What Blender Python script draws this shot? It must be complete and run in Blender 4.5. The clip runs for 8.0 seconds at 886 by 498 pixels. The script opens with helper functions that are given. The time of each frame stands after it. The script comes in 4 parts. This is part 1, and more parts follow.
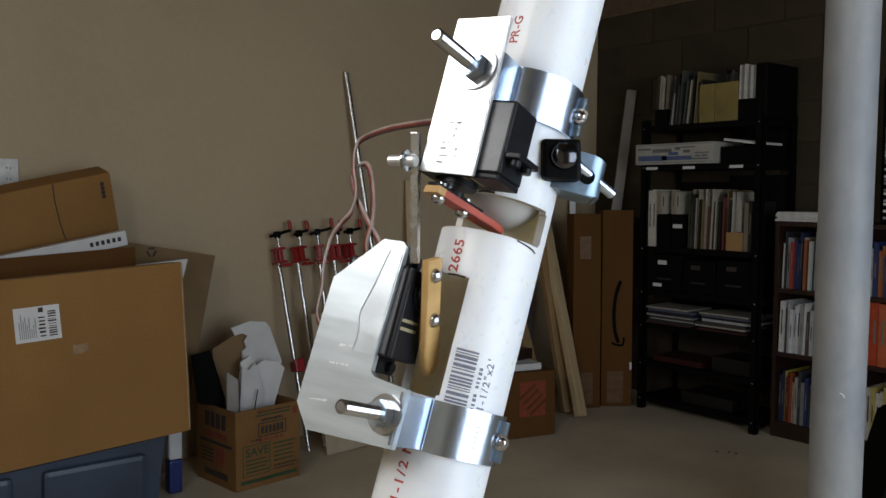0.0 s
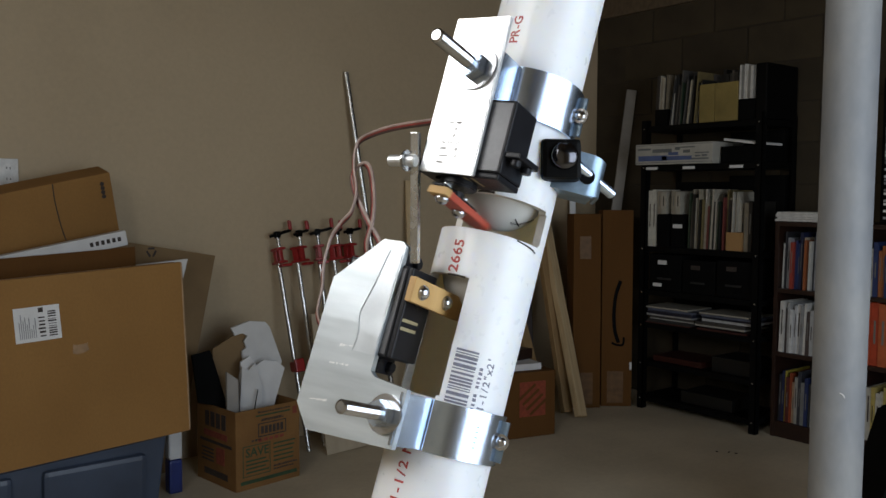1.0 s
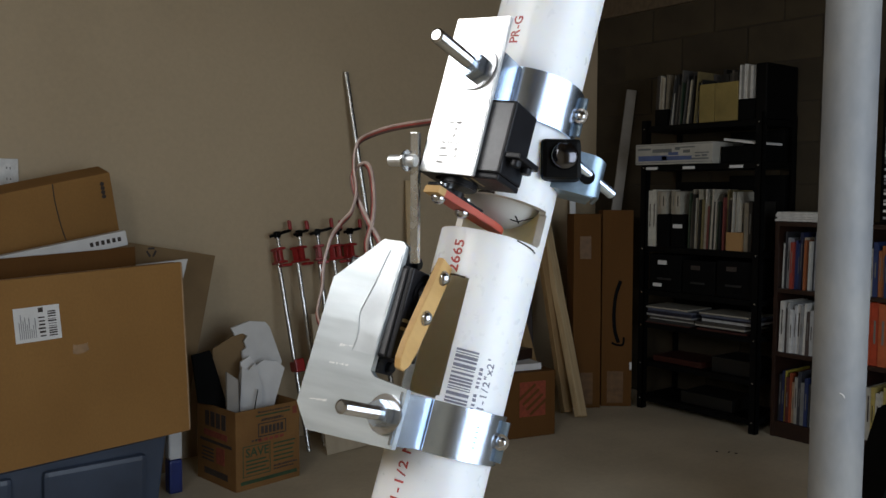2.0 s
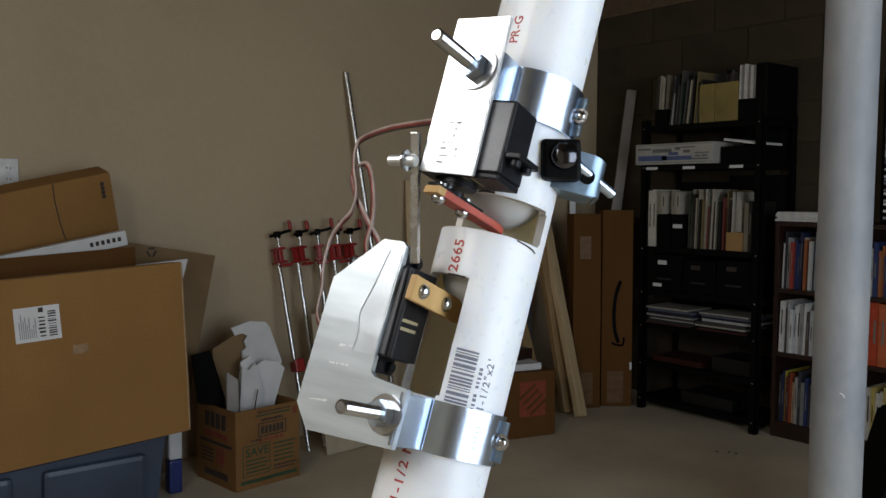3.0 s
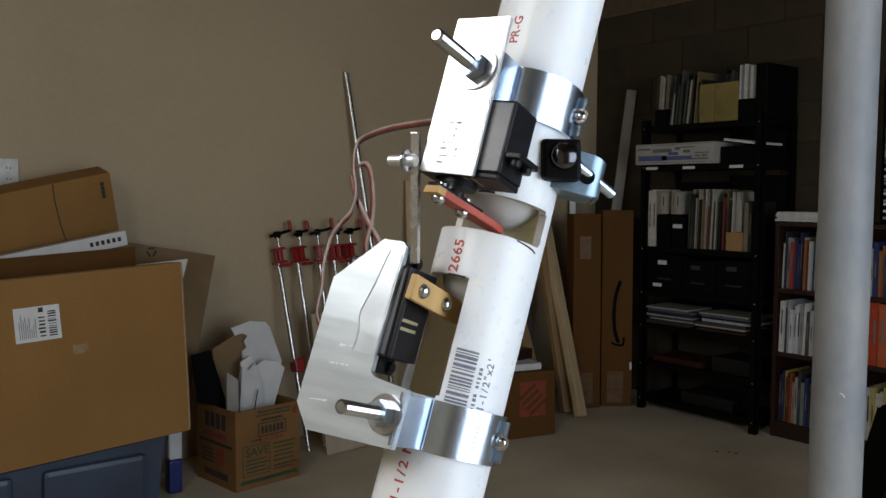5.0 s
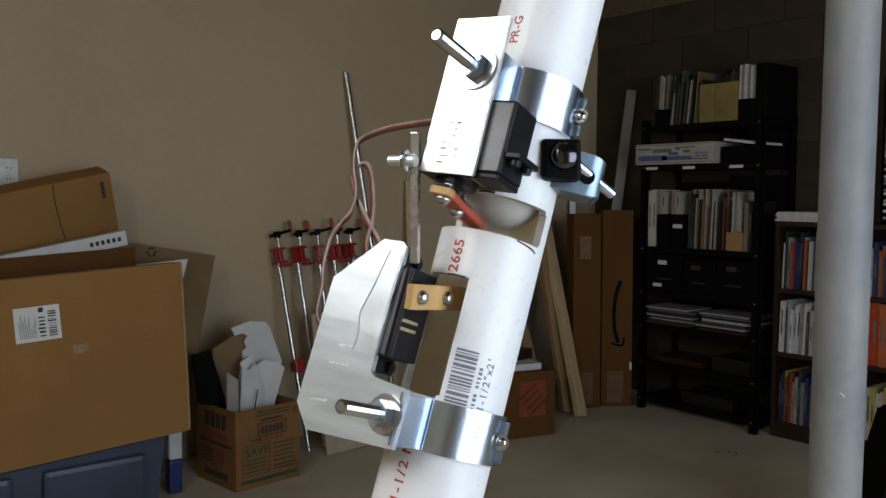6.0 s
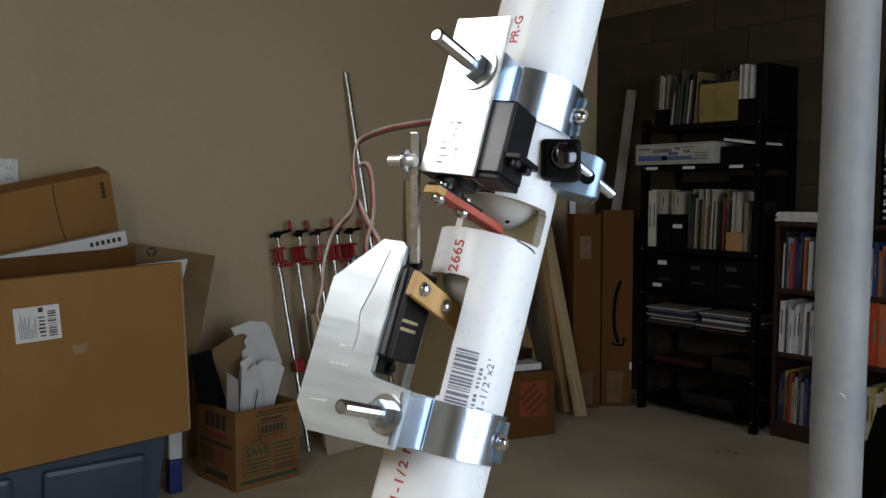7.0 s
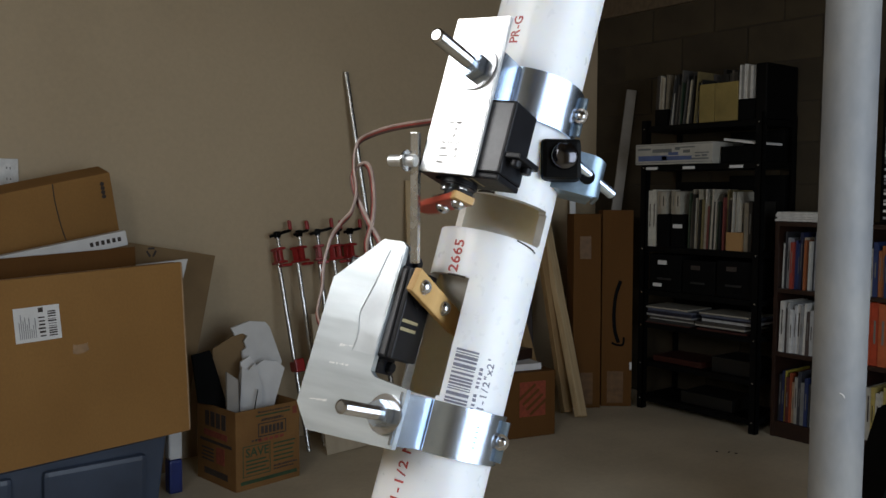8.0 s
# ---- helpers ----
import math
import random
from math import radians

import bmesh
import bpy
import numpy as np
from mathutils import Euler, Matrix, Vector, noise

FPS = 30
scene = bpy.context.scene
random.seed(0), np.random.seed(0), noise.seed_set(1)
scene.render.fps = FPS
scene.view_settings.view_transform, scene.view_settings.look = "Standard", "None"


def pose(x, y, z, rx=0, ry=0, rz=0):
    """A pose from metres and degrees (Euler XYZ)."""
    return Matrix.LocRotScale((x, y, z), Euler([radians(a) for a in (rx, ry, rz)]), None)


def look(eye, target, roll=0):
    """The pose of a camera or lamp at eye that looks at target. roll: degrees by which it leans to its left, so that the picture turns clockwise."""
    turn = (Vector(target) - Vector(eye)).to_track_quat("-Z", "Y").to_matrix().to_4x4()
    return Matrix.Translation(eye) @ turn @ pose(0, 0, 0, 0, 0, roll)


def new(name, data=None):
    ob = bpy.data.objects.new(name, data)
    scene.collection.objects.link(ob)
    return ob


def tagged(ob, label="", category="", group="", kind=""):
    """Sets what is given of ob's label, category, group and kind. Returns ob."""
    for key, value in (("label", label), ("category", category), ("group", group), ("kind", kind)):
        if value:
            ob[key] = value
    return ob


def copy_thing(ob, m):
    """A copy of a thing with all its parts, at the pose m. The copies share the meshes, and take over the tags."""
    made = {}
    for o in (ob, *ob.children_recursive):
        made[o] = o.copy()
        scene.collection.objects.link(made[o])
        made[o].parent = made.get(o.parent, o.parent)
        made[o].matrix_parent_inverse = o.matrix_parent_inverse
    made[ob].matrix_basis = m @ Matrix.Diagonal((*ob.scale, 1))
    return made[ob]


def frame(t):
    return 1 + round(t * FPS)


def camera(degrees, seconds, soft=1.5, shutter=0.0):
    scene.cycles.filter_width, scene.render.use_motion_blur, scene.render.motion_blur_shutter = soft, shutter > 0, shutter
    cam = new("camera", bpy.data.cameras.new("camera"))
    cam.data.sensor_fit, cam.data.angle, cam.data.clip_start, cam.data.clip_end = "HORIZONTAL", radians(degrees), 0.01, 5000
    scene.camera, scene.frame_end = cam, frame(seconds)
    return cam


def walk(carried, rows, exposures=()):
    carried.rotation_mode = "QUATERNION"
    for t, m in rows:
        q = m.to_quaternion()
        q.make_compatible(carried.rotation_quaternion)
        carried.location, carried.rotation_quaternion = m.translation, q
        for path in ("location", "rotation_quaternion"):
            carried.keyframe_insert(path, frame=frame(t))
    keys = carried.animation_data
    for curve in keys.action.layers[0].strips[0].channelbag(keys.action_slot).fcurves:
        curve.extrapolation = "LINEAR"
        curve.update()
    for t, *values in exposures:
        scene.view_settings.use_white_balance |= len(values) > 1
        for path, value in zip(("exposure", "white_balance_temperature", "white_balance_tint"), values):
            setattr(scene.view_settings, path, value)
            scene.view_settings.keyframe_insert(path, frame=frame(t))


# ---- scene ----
cam = camera(54, 8.0, soft=1.5, shutter=0.7)
EYE = (0.0, 0.0, 1.14)
VIEW = look(EYE, (0.6208, 0.7815, 1.14 - 0.0628), 0.23)
walk(cam, [(0.0, VIEW), (8.0, VIEW)], [(0.0, -0.04, 6250, 11), (8.0, -0.04, 6250, 11)])

# ---- light: daylight from behind the camera, its two windows and glass door assumed ----
world = bpy.data.worlds.new("daylight")
scene.world = world
world.use_nodes = True
wn = world.node_tree
sky = wn.nodes.new("ShaderNodeTexSky")
sky.sky_type, sky.sun_disc = "NISHITA", False
sky.sun_elevation, sky.sun_rotation = radians(38), radians(250)
wn.nodes["Background"].inputs["Strength"].default_value = 0.1
wn.links.new(sky.outputs["Color"], wn.nodes["Background"].inputs["Color"])


def area(name, m, w, h, watts, color):
    data = bpy.data.lights.new(name, "AREA")
    data.shape, data.size, data.size_y, data.energy, data.color = "RECTANGLE", w, h, watts, color
    ob = new(name, data)
    ob.matrix_world = m
    return ob


# Assumed window, unseen, placed where the bracket plates mirror it.
area("assumed_west_window", look((-0.78, 0.52, 1.93), (0.4, 0.50, 1.62)), 0.98, 0.64, 14, (1.0, 0.975, 0.92))
# Lamp added to brighten the left wall and carton tops; its source is unseen.
area("assumed_far_window", look((-0.76, 2.35, 2.1), (1.2, 3.1, 1.2)), 0.75, 0.3, 1.4, (1.0, 0.93, 0.83))
# Door-sized lamp added for the floor and strap reflections; the door is assumed.
area("assumed_patio_door", look((1.05, -1.37, 1.2), (0.62, 2.2, 0.95)), 1.9, 1.65, 46, (0.82, 0.91, 1.0))

# ---- materials ----


def material(name, color, rough=0.6, metal=0.0, second=None, scale=6.0, amount=0.35, fine=120.0, bump=0.08,
             spec=0.5, dist=0.002, wavy=0.0, stretch=(1, 1, 1), coat=0.0, spread=0.0, trans=0.0, space="Object", uneven=1.0, glow_through=0.0):
    """Two scales of noise mix two colours and roughen the surface; spread varies it from piece to piece."""
    mt = bpy.data.materials.new(name)
    mt.use_nodes = True
    nt = mt.node_tree
    b = nt.nodes["Principled BSDF"]
    b.inputs["Metallic"].default_value = metal
    b.inputs["Specular IOR Level"].default_value = spec
    b.inputs["Coat Weight"].default_value = coat
    b.inputs["Transmission Weight"].default_value = trans
    if glow_through:
        b.inputs["Subsurface Weight"].default_value = glow_through
        b.inputs["Subsurface Radius"].default_value = (1.0, 0.82, 0.6)
        b.inputs["Subsurface Scale"].default_value = 0.012
    co = nt.nodes.new("ShaderNodeTexCoord")
    mp = nt.nodes.new("ShaderNodeMapping")
    mp.inputs["Scale"].default_value = stretch
    nt.links.new(co.outputs[space], mp.inputs["Vector"])
    big = nt.nodes.new("ShaderNodeTexNoise")
    big.inputs["Scale"].default_value, big.inputs["Detail"].default_value = scale, 6
    small = nt.nodes.new("ShaderNodeTexNoise")
    small.inputs["Scale"].default_value, small.inputs["Detail"].default_value = fine, 4
    for t in (big, small):
        nt.links.new(mp.outputs["Vector"], t.inputs["Vector"])
    ramp = nt.nodes.new("ShaderNodeMapRange")
    ramp.inputs["From Min"].default_value, ramp.inputs["From Max"].default_value = 0.35, 0.7
    nt.links.new(big.outputs["Fac"], ramp.inputs["Value"])
    mix = nt.nodes.new("ShaderNodeMix")
    mix.data_type = "RGBA"
    two = second or tuple(c * (1 - amount) for c in color)
    mix.inputs["A"].default_value, mix.inputs["B"].default_value = (*color, 1), (*two, 1)
    nt.links.new(ramp.outputs["Result"], mix.inputs["Factor"])
    grain = nt.nodes.new("ShaderNodeMix")
    grain.data_type, grain.blend_type = "RGBA", "OVERLAY"
    grain.inputs["Factor"].default_value = 0.25 * amount + 0.04
    nt.links.new(mix.outputs["Result"], grain.inputs["A"])
    nt.links.new(small.outputs["Fac"], grain.inputs["B"])
    last = grain.outputs["Result"]
    if spread:
        info = nt.nodes.new("ShaderNodeObjectInfo")
        rng = nt.nodes.new("ShaderNodeMapRange")
        rng.inputs["To Min"].default_value, rng.inputs["To Max"].default_value = 1 - spread, 1 + spread
        nt.links.new(info.outputs["Random"], rng.inputs["Value"])
        hsv = nt.nodes.new("ShaderNodeHueSaturation")
        nt.links.new(rng.outputs["Result"], hsv.inputs["Value"])
        nt.links.new(last, hsv.inputs["Color"])
        last = hsv.outputs["Color"]
    nt.links.new(last, b.inputs["Base Color"])
    rr = nt.nodes.new("ShaderNodeMapRange")
    rr.inputs["To Min"].default_value, rr.inputs["To Max"].default_value = max(0.03, rough - 0.12 * uneven * (rough > 0.2)), min(1, rough + 0.1 * uneven)
    nt.links.new(small.outputs["Fac"], rr.inputs["Value"])
    nt.links.new(rr.outputs["Result"], b.inputs["Roughness"])
    if bump:
        bp = nt.nodes.new("ShaderNodeBump")
        bp.inputs["Strength"].default_value, bp.inputs["Distance"].default_value = bump, dist
        nt.links.new(small.outputs["Fac"], bp.inputs["Height"])
        nt.links.new(bp.outputs["Normal"], b.inputs["Normal"])
        if wavy:
            wv = nt.nodes.new("ShaderNodeBump")
            wv.inputs["Strength"].default_value, wv.inputs["Distance"].default_value = 1.0, wavy
            nt.links.new(big.outputs["Fac"], wv.inputs["Height"])
            nt.links.new(wv.outputs["Normal"], bp.inputs["Normal"])
    return mt


WALL = material("painted_wall", (0.51, 0.40, 0.258), 0.85, second=(0.465, 0.362, 0.23), scale=1.3, fine=60, bump=0.05, amount=0.15)
# Blocks and mortar far darker than concrete: the wall's shade is in their colour.
BLOCK = material("shade_dark_block", (0.052, 0.037, 0.018), 0.95, second=(0.035, 0.025, 0.012), scale=5, fine=90, bump=0.5, spread=0.12)
MORTAR = material("shade_dark_mortar", (0.043, 0.031, 0.016), 0.95, scale=8, bump=0.4)
FLOOR = material("concrete_floor", (0.61, 0.52, 0.365), 0.75, second=(0.48, 0.405, 0.28), scale=2.6, fine=45, bump=0.15)
CEIL = material("joist_wood", (0.13, 0.09, 0.05), 0.85, scale=4, stretch=(1, 8, 8))
PVC = material("white_pvc", (0.87, 0.865, 0.85), 0.28, second=(0.86, 0.855, 0.84), scale=9, fine=260, bump=0.0, amount=0.0, dist=0.0002, uneven=0.15, glow_through=0.6)
# Pipe inside: the dimmer, warmer light of the bore mixed into the colour.
PVCIN = material("tinted_pipe_inside", (0.80, 0.75, 0.64), 0.55, second=(0.74, 0.68, 0.56), scale=30, fine=300, bump=0.02, dist=0.0002, glow_through=0.6)
RAWPVC = material("sawn_pvc", (0.74, 0.71, 0.64), 0.7, scale=80, fine=900, bump=0.2, dist=0.0002)
ALU = material("brushed_aluminium", (0.80, 0.81, 0.80), 0.46, 1.0, second=(0.74, 0.75, 0.75), scale=45, fine=500, stretch=(1, 1, 9), bump=0.06, dist=0.0002)
CLEARALU = material("smeared_aluminium", (0.55, 0.595, 0.615), 0.37, 0.8, second=(0.40, 0.435, 0.45), scale=30, fine=130, stretch=(0.35, 1, 3.0), bump=0.08, dist=0.0002, uneven=0.5)
GLUE = material("dried_clear_glue", (0.60, 0.64, 0.66), 0.33, 0.6, second=(0.48, 0.515, 0.535), scale=60, fine=110, bump=0.05, dist=0.0005, wavy=0.0005)
# White balls greyed: shade inside the pipe is put into their colour.
BALLSKIN = material("dimmed_white_plastic", (0.60, 0.60, 0.57), 0.5, scale=40, fine=400, amount=0.05, bump=0.02, dist=0.0002)
DARKSTEEL = material("dark_steel", (0.10, 0.10, 0.11), 0.12, 1.0, scale=80, fine=700, bump=0.02, dist=0.0002)
ZINC = material("zinc_plate", (0.60, 0.69, 0.82), 0.18, 1.0, second=(0.44, 0.53, 0.66), scale=60, fine=700, bump=0.03, dist=0.0002)
BLUEZINC = material("blue_zinc_plate", (0.27, 0.36, 0.45), 0.4, 1.0, scale=60, fine=700, bump=0.03, dist=0.0002)
CHROME = material("bright_steel", (0.55, 0.56, 0.58), 0.16, 1.0, scale=80, fine=700, bump=0.02, amount=0.2, dist=0.0002)
SERVO = material("black_servo_case", (0.012, 0.012, 0.014), 0.36, scale=60, fine=1400, bump=0.06, spec=0.18, dist=0.0002)
# Grey that carries the sheen on the black servo case.
SHEENGREY = material("servo_sheen", (0.075, 0.075, 0.08), 0.35, scale=60, fine=600, bump=0.01, dist=0.0002)
GOLDINK = material("gold_ink", (0.32, 0.27, 0.15), 0.4, bump=0)
REDPLY = material("red_painted_strip", (0.40, 0.06, 0.03), 0.55, second=(0.40, 0.06, 0.03), scale=70, fine=500, dist=0.0002)
TANPLY = material("tan_wood_strip", (0.56, 0.35, 0.13), 0.6, second=(0.45, 0.27, 0.09), scale=60, fine=420, stretch=(1, 1, 0.25), dist=0.0002)
REDINK = material("red_ink", (0.50, 0.06, 0.05), 0.5, scale=300, bump=0)
GREYINK = material("grey_ink", (0.19, 0.19, 0.24), 0.5, scale=300, bump=0)
WIREW = material("white_wire", (0.36, 0.27, 0.235), 0.45, scale=200)
WIRER = material("red_wire", (0.26, 0.035, 0.025), 0.45, scale=200)
WIREB = material("brown_wire", (0.06, 0.03, 0.022), 0.45, scale=200)
CARD = material("cardboard", (0.30, 0.158, 0.05), 0.85, second=(0.255, 0.132, 0.041), scale=3, fine=140, stretch=(1, 1, 0.7), bump=0.06, wavy=0.012, spec=0.15)
CARDL = material("light_cardboard", (0.38, 0.22, 0.09), 0.85, second=(0.32, 0.18, 0.07), scale=3, fine=160, bump=0.1, spec=0.15)
# Cardboard for the corner cartons and a flap, darkened by the shade there.
SHADECARD = material("shaded_cardboard", (0.125, 0.056, 0.015), 0.88, second=(0.092, 0.04, 0.010), scale=3, fine=160, stretch=(1, 1, 0.2), bump=0.1, spec=0.15)
MOVCARD = material("printed_kraft_board", (0.22, 0.115, 0.04), 0.86, second=(0.17, 0.086, 0.03), scale=6, fine=160, bump=0.1, wavy=0.02, spec=0.15)
# Packing tape again, with the corner's shade in its colour.
SHADETAPE = material("shaded_tape", (0.17, 0.09, 0.034), 0.5, spec=0.25, scale=30, bump=0.03)
OLDPINE = material("old_pine_board", (0.33, 0.21, 0.09), 0.7, second=(0.25, 0.15, 0.06), scale=9, fine=120, stretch=(7, 7, 0.5))
CARDEDGE = material("cardboard_edge", (0.42, 0.28, 0.16), 0.9, scale=20, fine=500, bump=0.3)
GREYBOARD = material("grey_cardboard", (0.27, 0.178, 0.09), 0.88, scale=3, fine=160, bump=0.1, spec=0.15)
TAPE = material("packing_tape", (0.33, 0.185, 0.07), 0.4, scale=30, spec=0.25, bump=0.03)
DARKINK = material("dark_print", (0.045, 0.032, 0.025), 0.8, scale=60, bump=0)
REDPRINT = material("red_print", (0.24, 0.05, 0.025), 0.8, scale=60, bump=0)
ORANGEPRINT = material("orange_print", (0.27, 0.05, 0.018), 0.8, scale=60, bump=0)
GREENPRINT = material("green_print", (0.035, 0.065, 0.025), 0.8, scale=60, bump=0)
PAPER = material("white_paper", (0.72, 0.71, 0.69), 0.75, second=(0.64, 0.63, 0.61), scale=12, fine=200, bump=0.03)
FOAM = material("white_foam_board", (0.66, 0.65, 0.63), 0.8, second=(0.56, 0.55, 0.53), scale=9, fine=250, bump=0.1)
BLUETOTE = material("blue_plastic", (0.050, 0.068, 0.105), 0.42, second=(0.036, 0.048, 0.075), scale=5, fine=300, bump=0.03, wavy=0.004)
BLUEPLASTIC = material("deep_blue_plastic", (0.015, 0.03, 0.16), 0.4, scale=10)
BLACK = material("black_paint", (0.004, 0.004, 0.004), 0.5, scale=10, fine=300, bump=0.05, spec=0.08)
BLACKCARD = material("black_board", (0.005, 0.005, 0.005), 0.7, scale=10, spec=0.05)
DARKWOOD = material("dark_stained_wood", (0.028, 0.011, 0.006), 0.45, second=(0.018, 0.007, 0.004), scale=7, fine=120, stretch=(1, 1, 6))
PINE = material("pine_board", (0.58, 0.43, 0.24), 0.7, second=(0.46, 0.325, 0.165), scale=9, fine=120, stretch=(7, 7, 0.5))
PLYWOOD = material("pale_plywood", (0.44, 0.36, 0.25), 0.75, second=(0.37, 0.30, 0.2), scale=4, fine=120, stretch=(6, 6, 0.5))
WHITEWOOD = material("white_primed_wood", (0.34, 0.315, 0.28), 0.6, scale=6, fine=150)
REDCAST = material("red_cast_iron", (0.33, 0.018, 0.016), 0.38, second=(0.26, 0.016, 0.015), scale=40, fine=300, bump=0.15)
GALV = material("galvanised_pipe", (0.60, 0.59, 0.57), 0.27, 0.95, second=(0.5, 0.49, 0.47), scale=30, fine=200)
POST = material("post_paint", (0.27, 0.27, 0.262), 0.58, second=(0.18, 0.19, 0.205), scale=9, fine=70, bump=0.08, stretch=(1, 1, 0.5))
PLATE = material("outlet_plastic", (0.74, 0.72, 0.67), 0.4, scale=20, bump=0)

# ---- mesh helpers ----


def mesh_of(name, bm, material_, smooth=False, angle=40):
    me = bpy.data.meshes.new(name)
    bmesh.ops.recalc_face_normals(bm, faces=bm.faces)
    bm.to_mesh(me)
    bm.free()
    me.materials.append(material_)
    if smooth:
        for p in me.polygons:
            p.use_smooth = True
        me.set_sharp_from_angle(angle=radians(angle))
    return me


def part(name, bm, material_, parent=None, label="", m=None, smooth=False):
    ob = new(name, mesh_of(name, bm, material_, smooth))
    ob.parent = parent
    if m is not None:
        ob.matrix_basis = m
    if label:
        ob["label"] = label
    return ob


def thing(name, m, label, category, group="", kind=""):
    ob = new(name)
    ob.empty_display_size = 0.05
    ob.matrix_basis = m
    return tagged(ob, label, category, group, kind)


def solid(name, bm, material_, m, label, category, group="", kind="", smooth=False):
    ob = part(name, bm, material_, None, "", m, smooth)
    return tagged(ob, label, category, group, kind)


def add_box(bm, x0, x1, y0, y1, z0, z1, bev=0.0, m=None):
    got = bmesh.ops.create_cube(bm, size=1.0)["verts"]
    for v in got:
        v.co = Vector(((x0 + x1) / 2 + v.co.x * (x1 - x0), (y0 + y1) / 2 + v.co.y * (y1 - y0), (z0 + z1) / 2 + v.co.z * (z1 - z0)))
    if bev:
        edges = list({e for v in got for e in v.link_edges})
        res = bmesh.ops.bevel(bm, geom=edges, offset=bev, segments=2, affect="EDGES", profile=0.6)
        got = list({v for f in res["faces"] for v in f.verts} | {v for v in got if v.is_valid})
    if m is not None:
        bmesh.ops.transform(bm, matrix=m, verts=got)
    return bm


def box(x0, x1, y0, y1, z0, z1, bev=0.0, m=None):
    return add_box(bmesh.new(), x0, x1, y0, y1, z0, z1, bev, m)


def add_rod(bm, a, b, r, r2=None, seg=20, bev=0.0):
    a, b = Vector(a), Vector(b)
    got = bmesh.ops.create_cone(bm, cap_ends=True, segments=seg, radius1=r, radius2=r if r2 is None else r2, depth=(b - a).length)["verts"]
    if bev:
        caps = [f for f in {f for v in got for f in v.link_faces} if len(f.verts) > 4]
        res = bmesh.ops.bevel(bm, geom=list({e for f in caps for e in f.edges}), offset=bev, segments=2, affect="EDGES")
        got = list({v for f in res["faces"] for v in f.verts} | {v for v in got if v.is_valid})
    turn = (b - a).to_track_quat("Z", "Y").to_matrix().to_4x4()
    bmesh.ops.transform(bm, matrix=Matrix.Translation((a + b) / 2) @ turn, verts=got)
    return bm


def rod(a, b, r, r2=None, seg=20, bev=0.0):
    return add_rod(bmesh.new(), a, b, r, r2, seg, bev)


def add_dome(bm, centre, axis, r, flat=0.6, seg=18):
    got = bmesh.ops.create_uvsphere(bm, u_segments=seg, v_segments=10, radius=r)["verts"]
    turn = Vector(axis).to_track_quat("Z", "Y").to_matrix().to_4x4()
    bmesh.ops.transform(bm, matrix=Matrix.Translation(centre) @ turn @ Matrix.Diagonal((1, 1, flat, 1)), verts=got)
    return bm


def sheet(points, y0, y1, bev=0.0):
    """An outline in x and z, given thickness along y."""
    bm = bmesh.new()
    vs = [bm.verts.new((x, y0, z)) for x, z in points]
    f = bm.faces.new(vs)
    ex = bmesh.ops.extrude_face_region(bm, geom=[f])["geom"]
    bmesh.ops.translate(bm, vec=(0, y1 - y0, 0), verts=[g for g in ex if isinstance(g, bmesh.types.BMVert)])
    if bev:
        bmesh.ops.bevel(bm, geom=list(bm.edges), offset=bev, segments=2, affect="EDGES")
    return bm


def tube(points, r, seg=10, close=False):
    """A round bar along a smooth line through the points."""
    pts = [Vector(p) for p in points]
    line = []
    for i in range(len(pts) - 1):
        p0, p1, p2, p3 = pts[max(i - 1, 0)], pts[i], pts[i + 1], pts[min(i + 2, len(pts) - 1)]
        for j in range(8):
            t = j / 8
            line.append(0.5 * (2 * p1 + (p2 - p0) * t + (2 * p0 - 5 * p1 + 4 * p2 - p3) * t * t + (3 * p1 - p0 - 3 * p2 + p3) * t ** 3))
    line.append(pts[-1])
    bm = bmesh.new()
    rings = []
    side = None
    for i, p in enumerate(line):
        way = (line[min(i + 1, len(line) - 1)] - line[max(i - 1, 0)]).normalized()
        side = way.orthogonal() if side is None else side - way * side.dot(way)
        side.normalize()
        up = way.cross(side)
        rings.append([bm.verts.new(p + r * (math.cos(q) * side + math.sin(q) * up)) for q in (2 * math.pi * j / seg for j in range(seg))])
    for a, b in zip(rings, rings[1:]):
        for j in range(seg):
            bm.faces.new((a[j], a[(j + 1) % seg], b[(j + 1) % seg], b[j]))
    bm.faces.new(rings[0][::-1]), bm.faces.new(rings[-1])
    return bm


def letters(text, size, depth=0.0002):
    """Built-in font as a mesh in x and y, centred."""
    cu = bpy.data.curves.new("writing", "FONT")
    cu.body, cu.size, cu.extrude, cu.align_x, cu.align_y = text, size, depth, "CENTER", "CENTER"
    cu.resolution_u, cu.offset = 2, size * 0.018
    ob = new("writing", cu)
    me = bpy.data.meshes.new_from_object(ob.evaluated_get(bpy.context.evaluated_depsgraph_get()))
    bpy.data.objects.remove(ob)
    bm = bmesh.new()
    bm.from_mesh(me)
    bpy.data.meshes.remove(me)
    return bm


# ---- the basement ----
NORTH, EAST, SOUTH, WEST, HIGH = 3.575, 4.024, -1.4, -0.8, 2.36


def wall(name, x0, x1, y0, y1, z0, z1, mt, label):
    return solid(name, box(x0, x1, y0, y1, z0, z1), mt, Matrix(), label, "wall", kind="structure")


solid("floor", box(WEST - 0.2, EAST + 0.2, SOUTH - 0.2, NORTH + 0.2, -0.12, 0.0), FLOOR, Matrix(), "worn grey concrete basement floor", "floor", kind="structure")
wall("wall_north", WEST, EAST + 0.2, NORTH, NORTH + 0.2, 0, HIGH, WALL, "smooth tan painted basement wall")
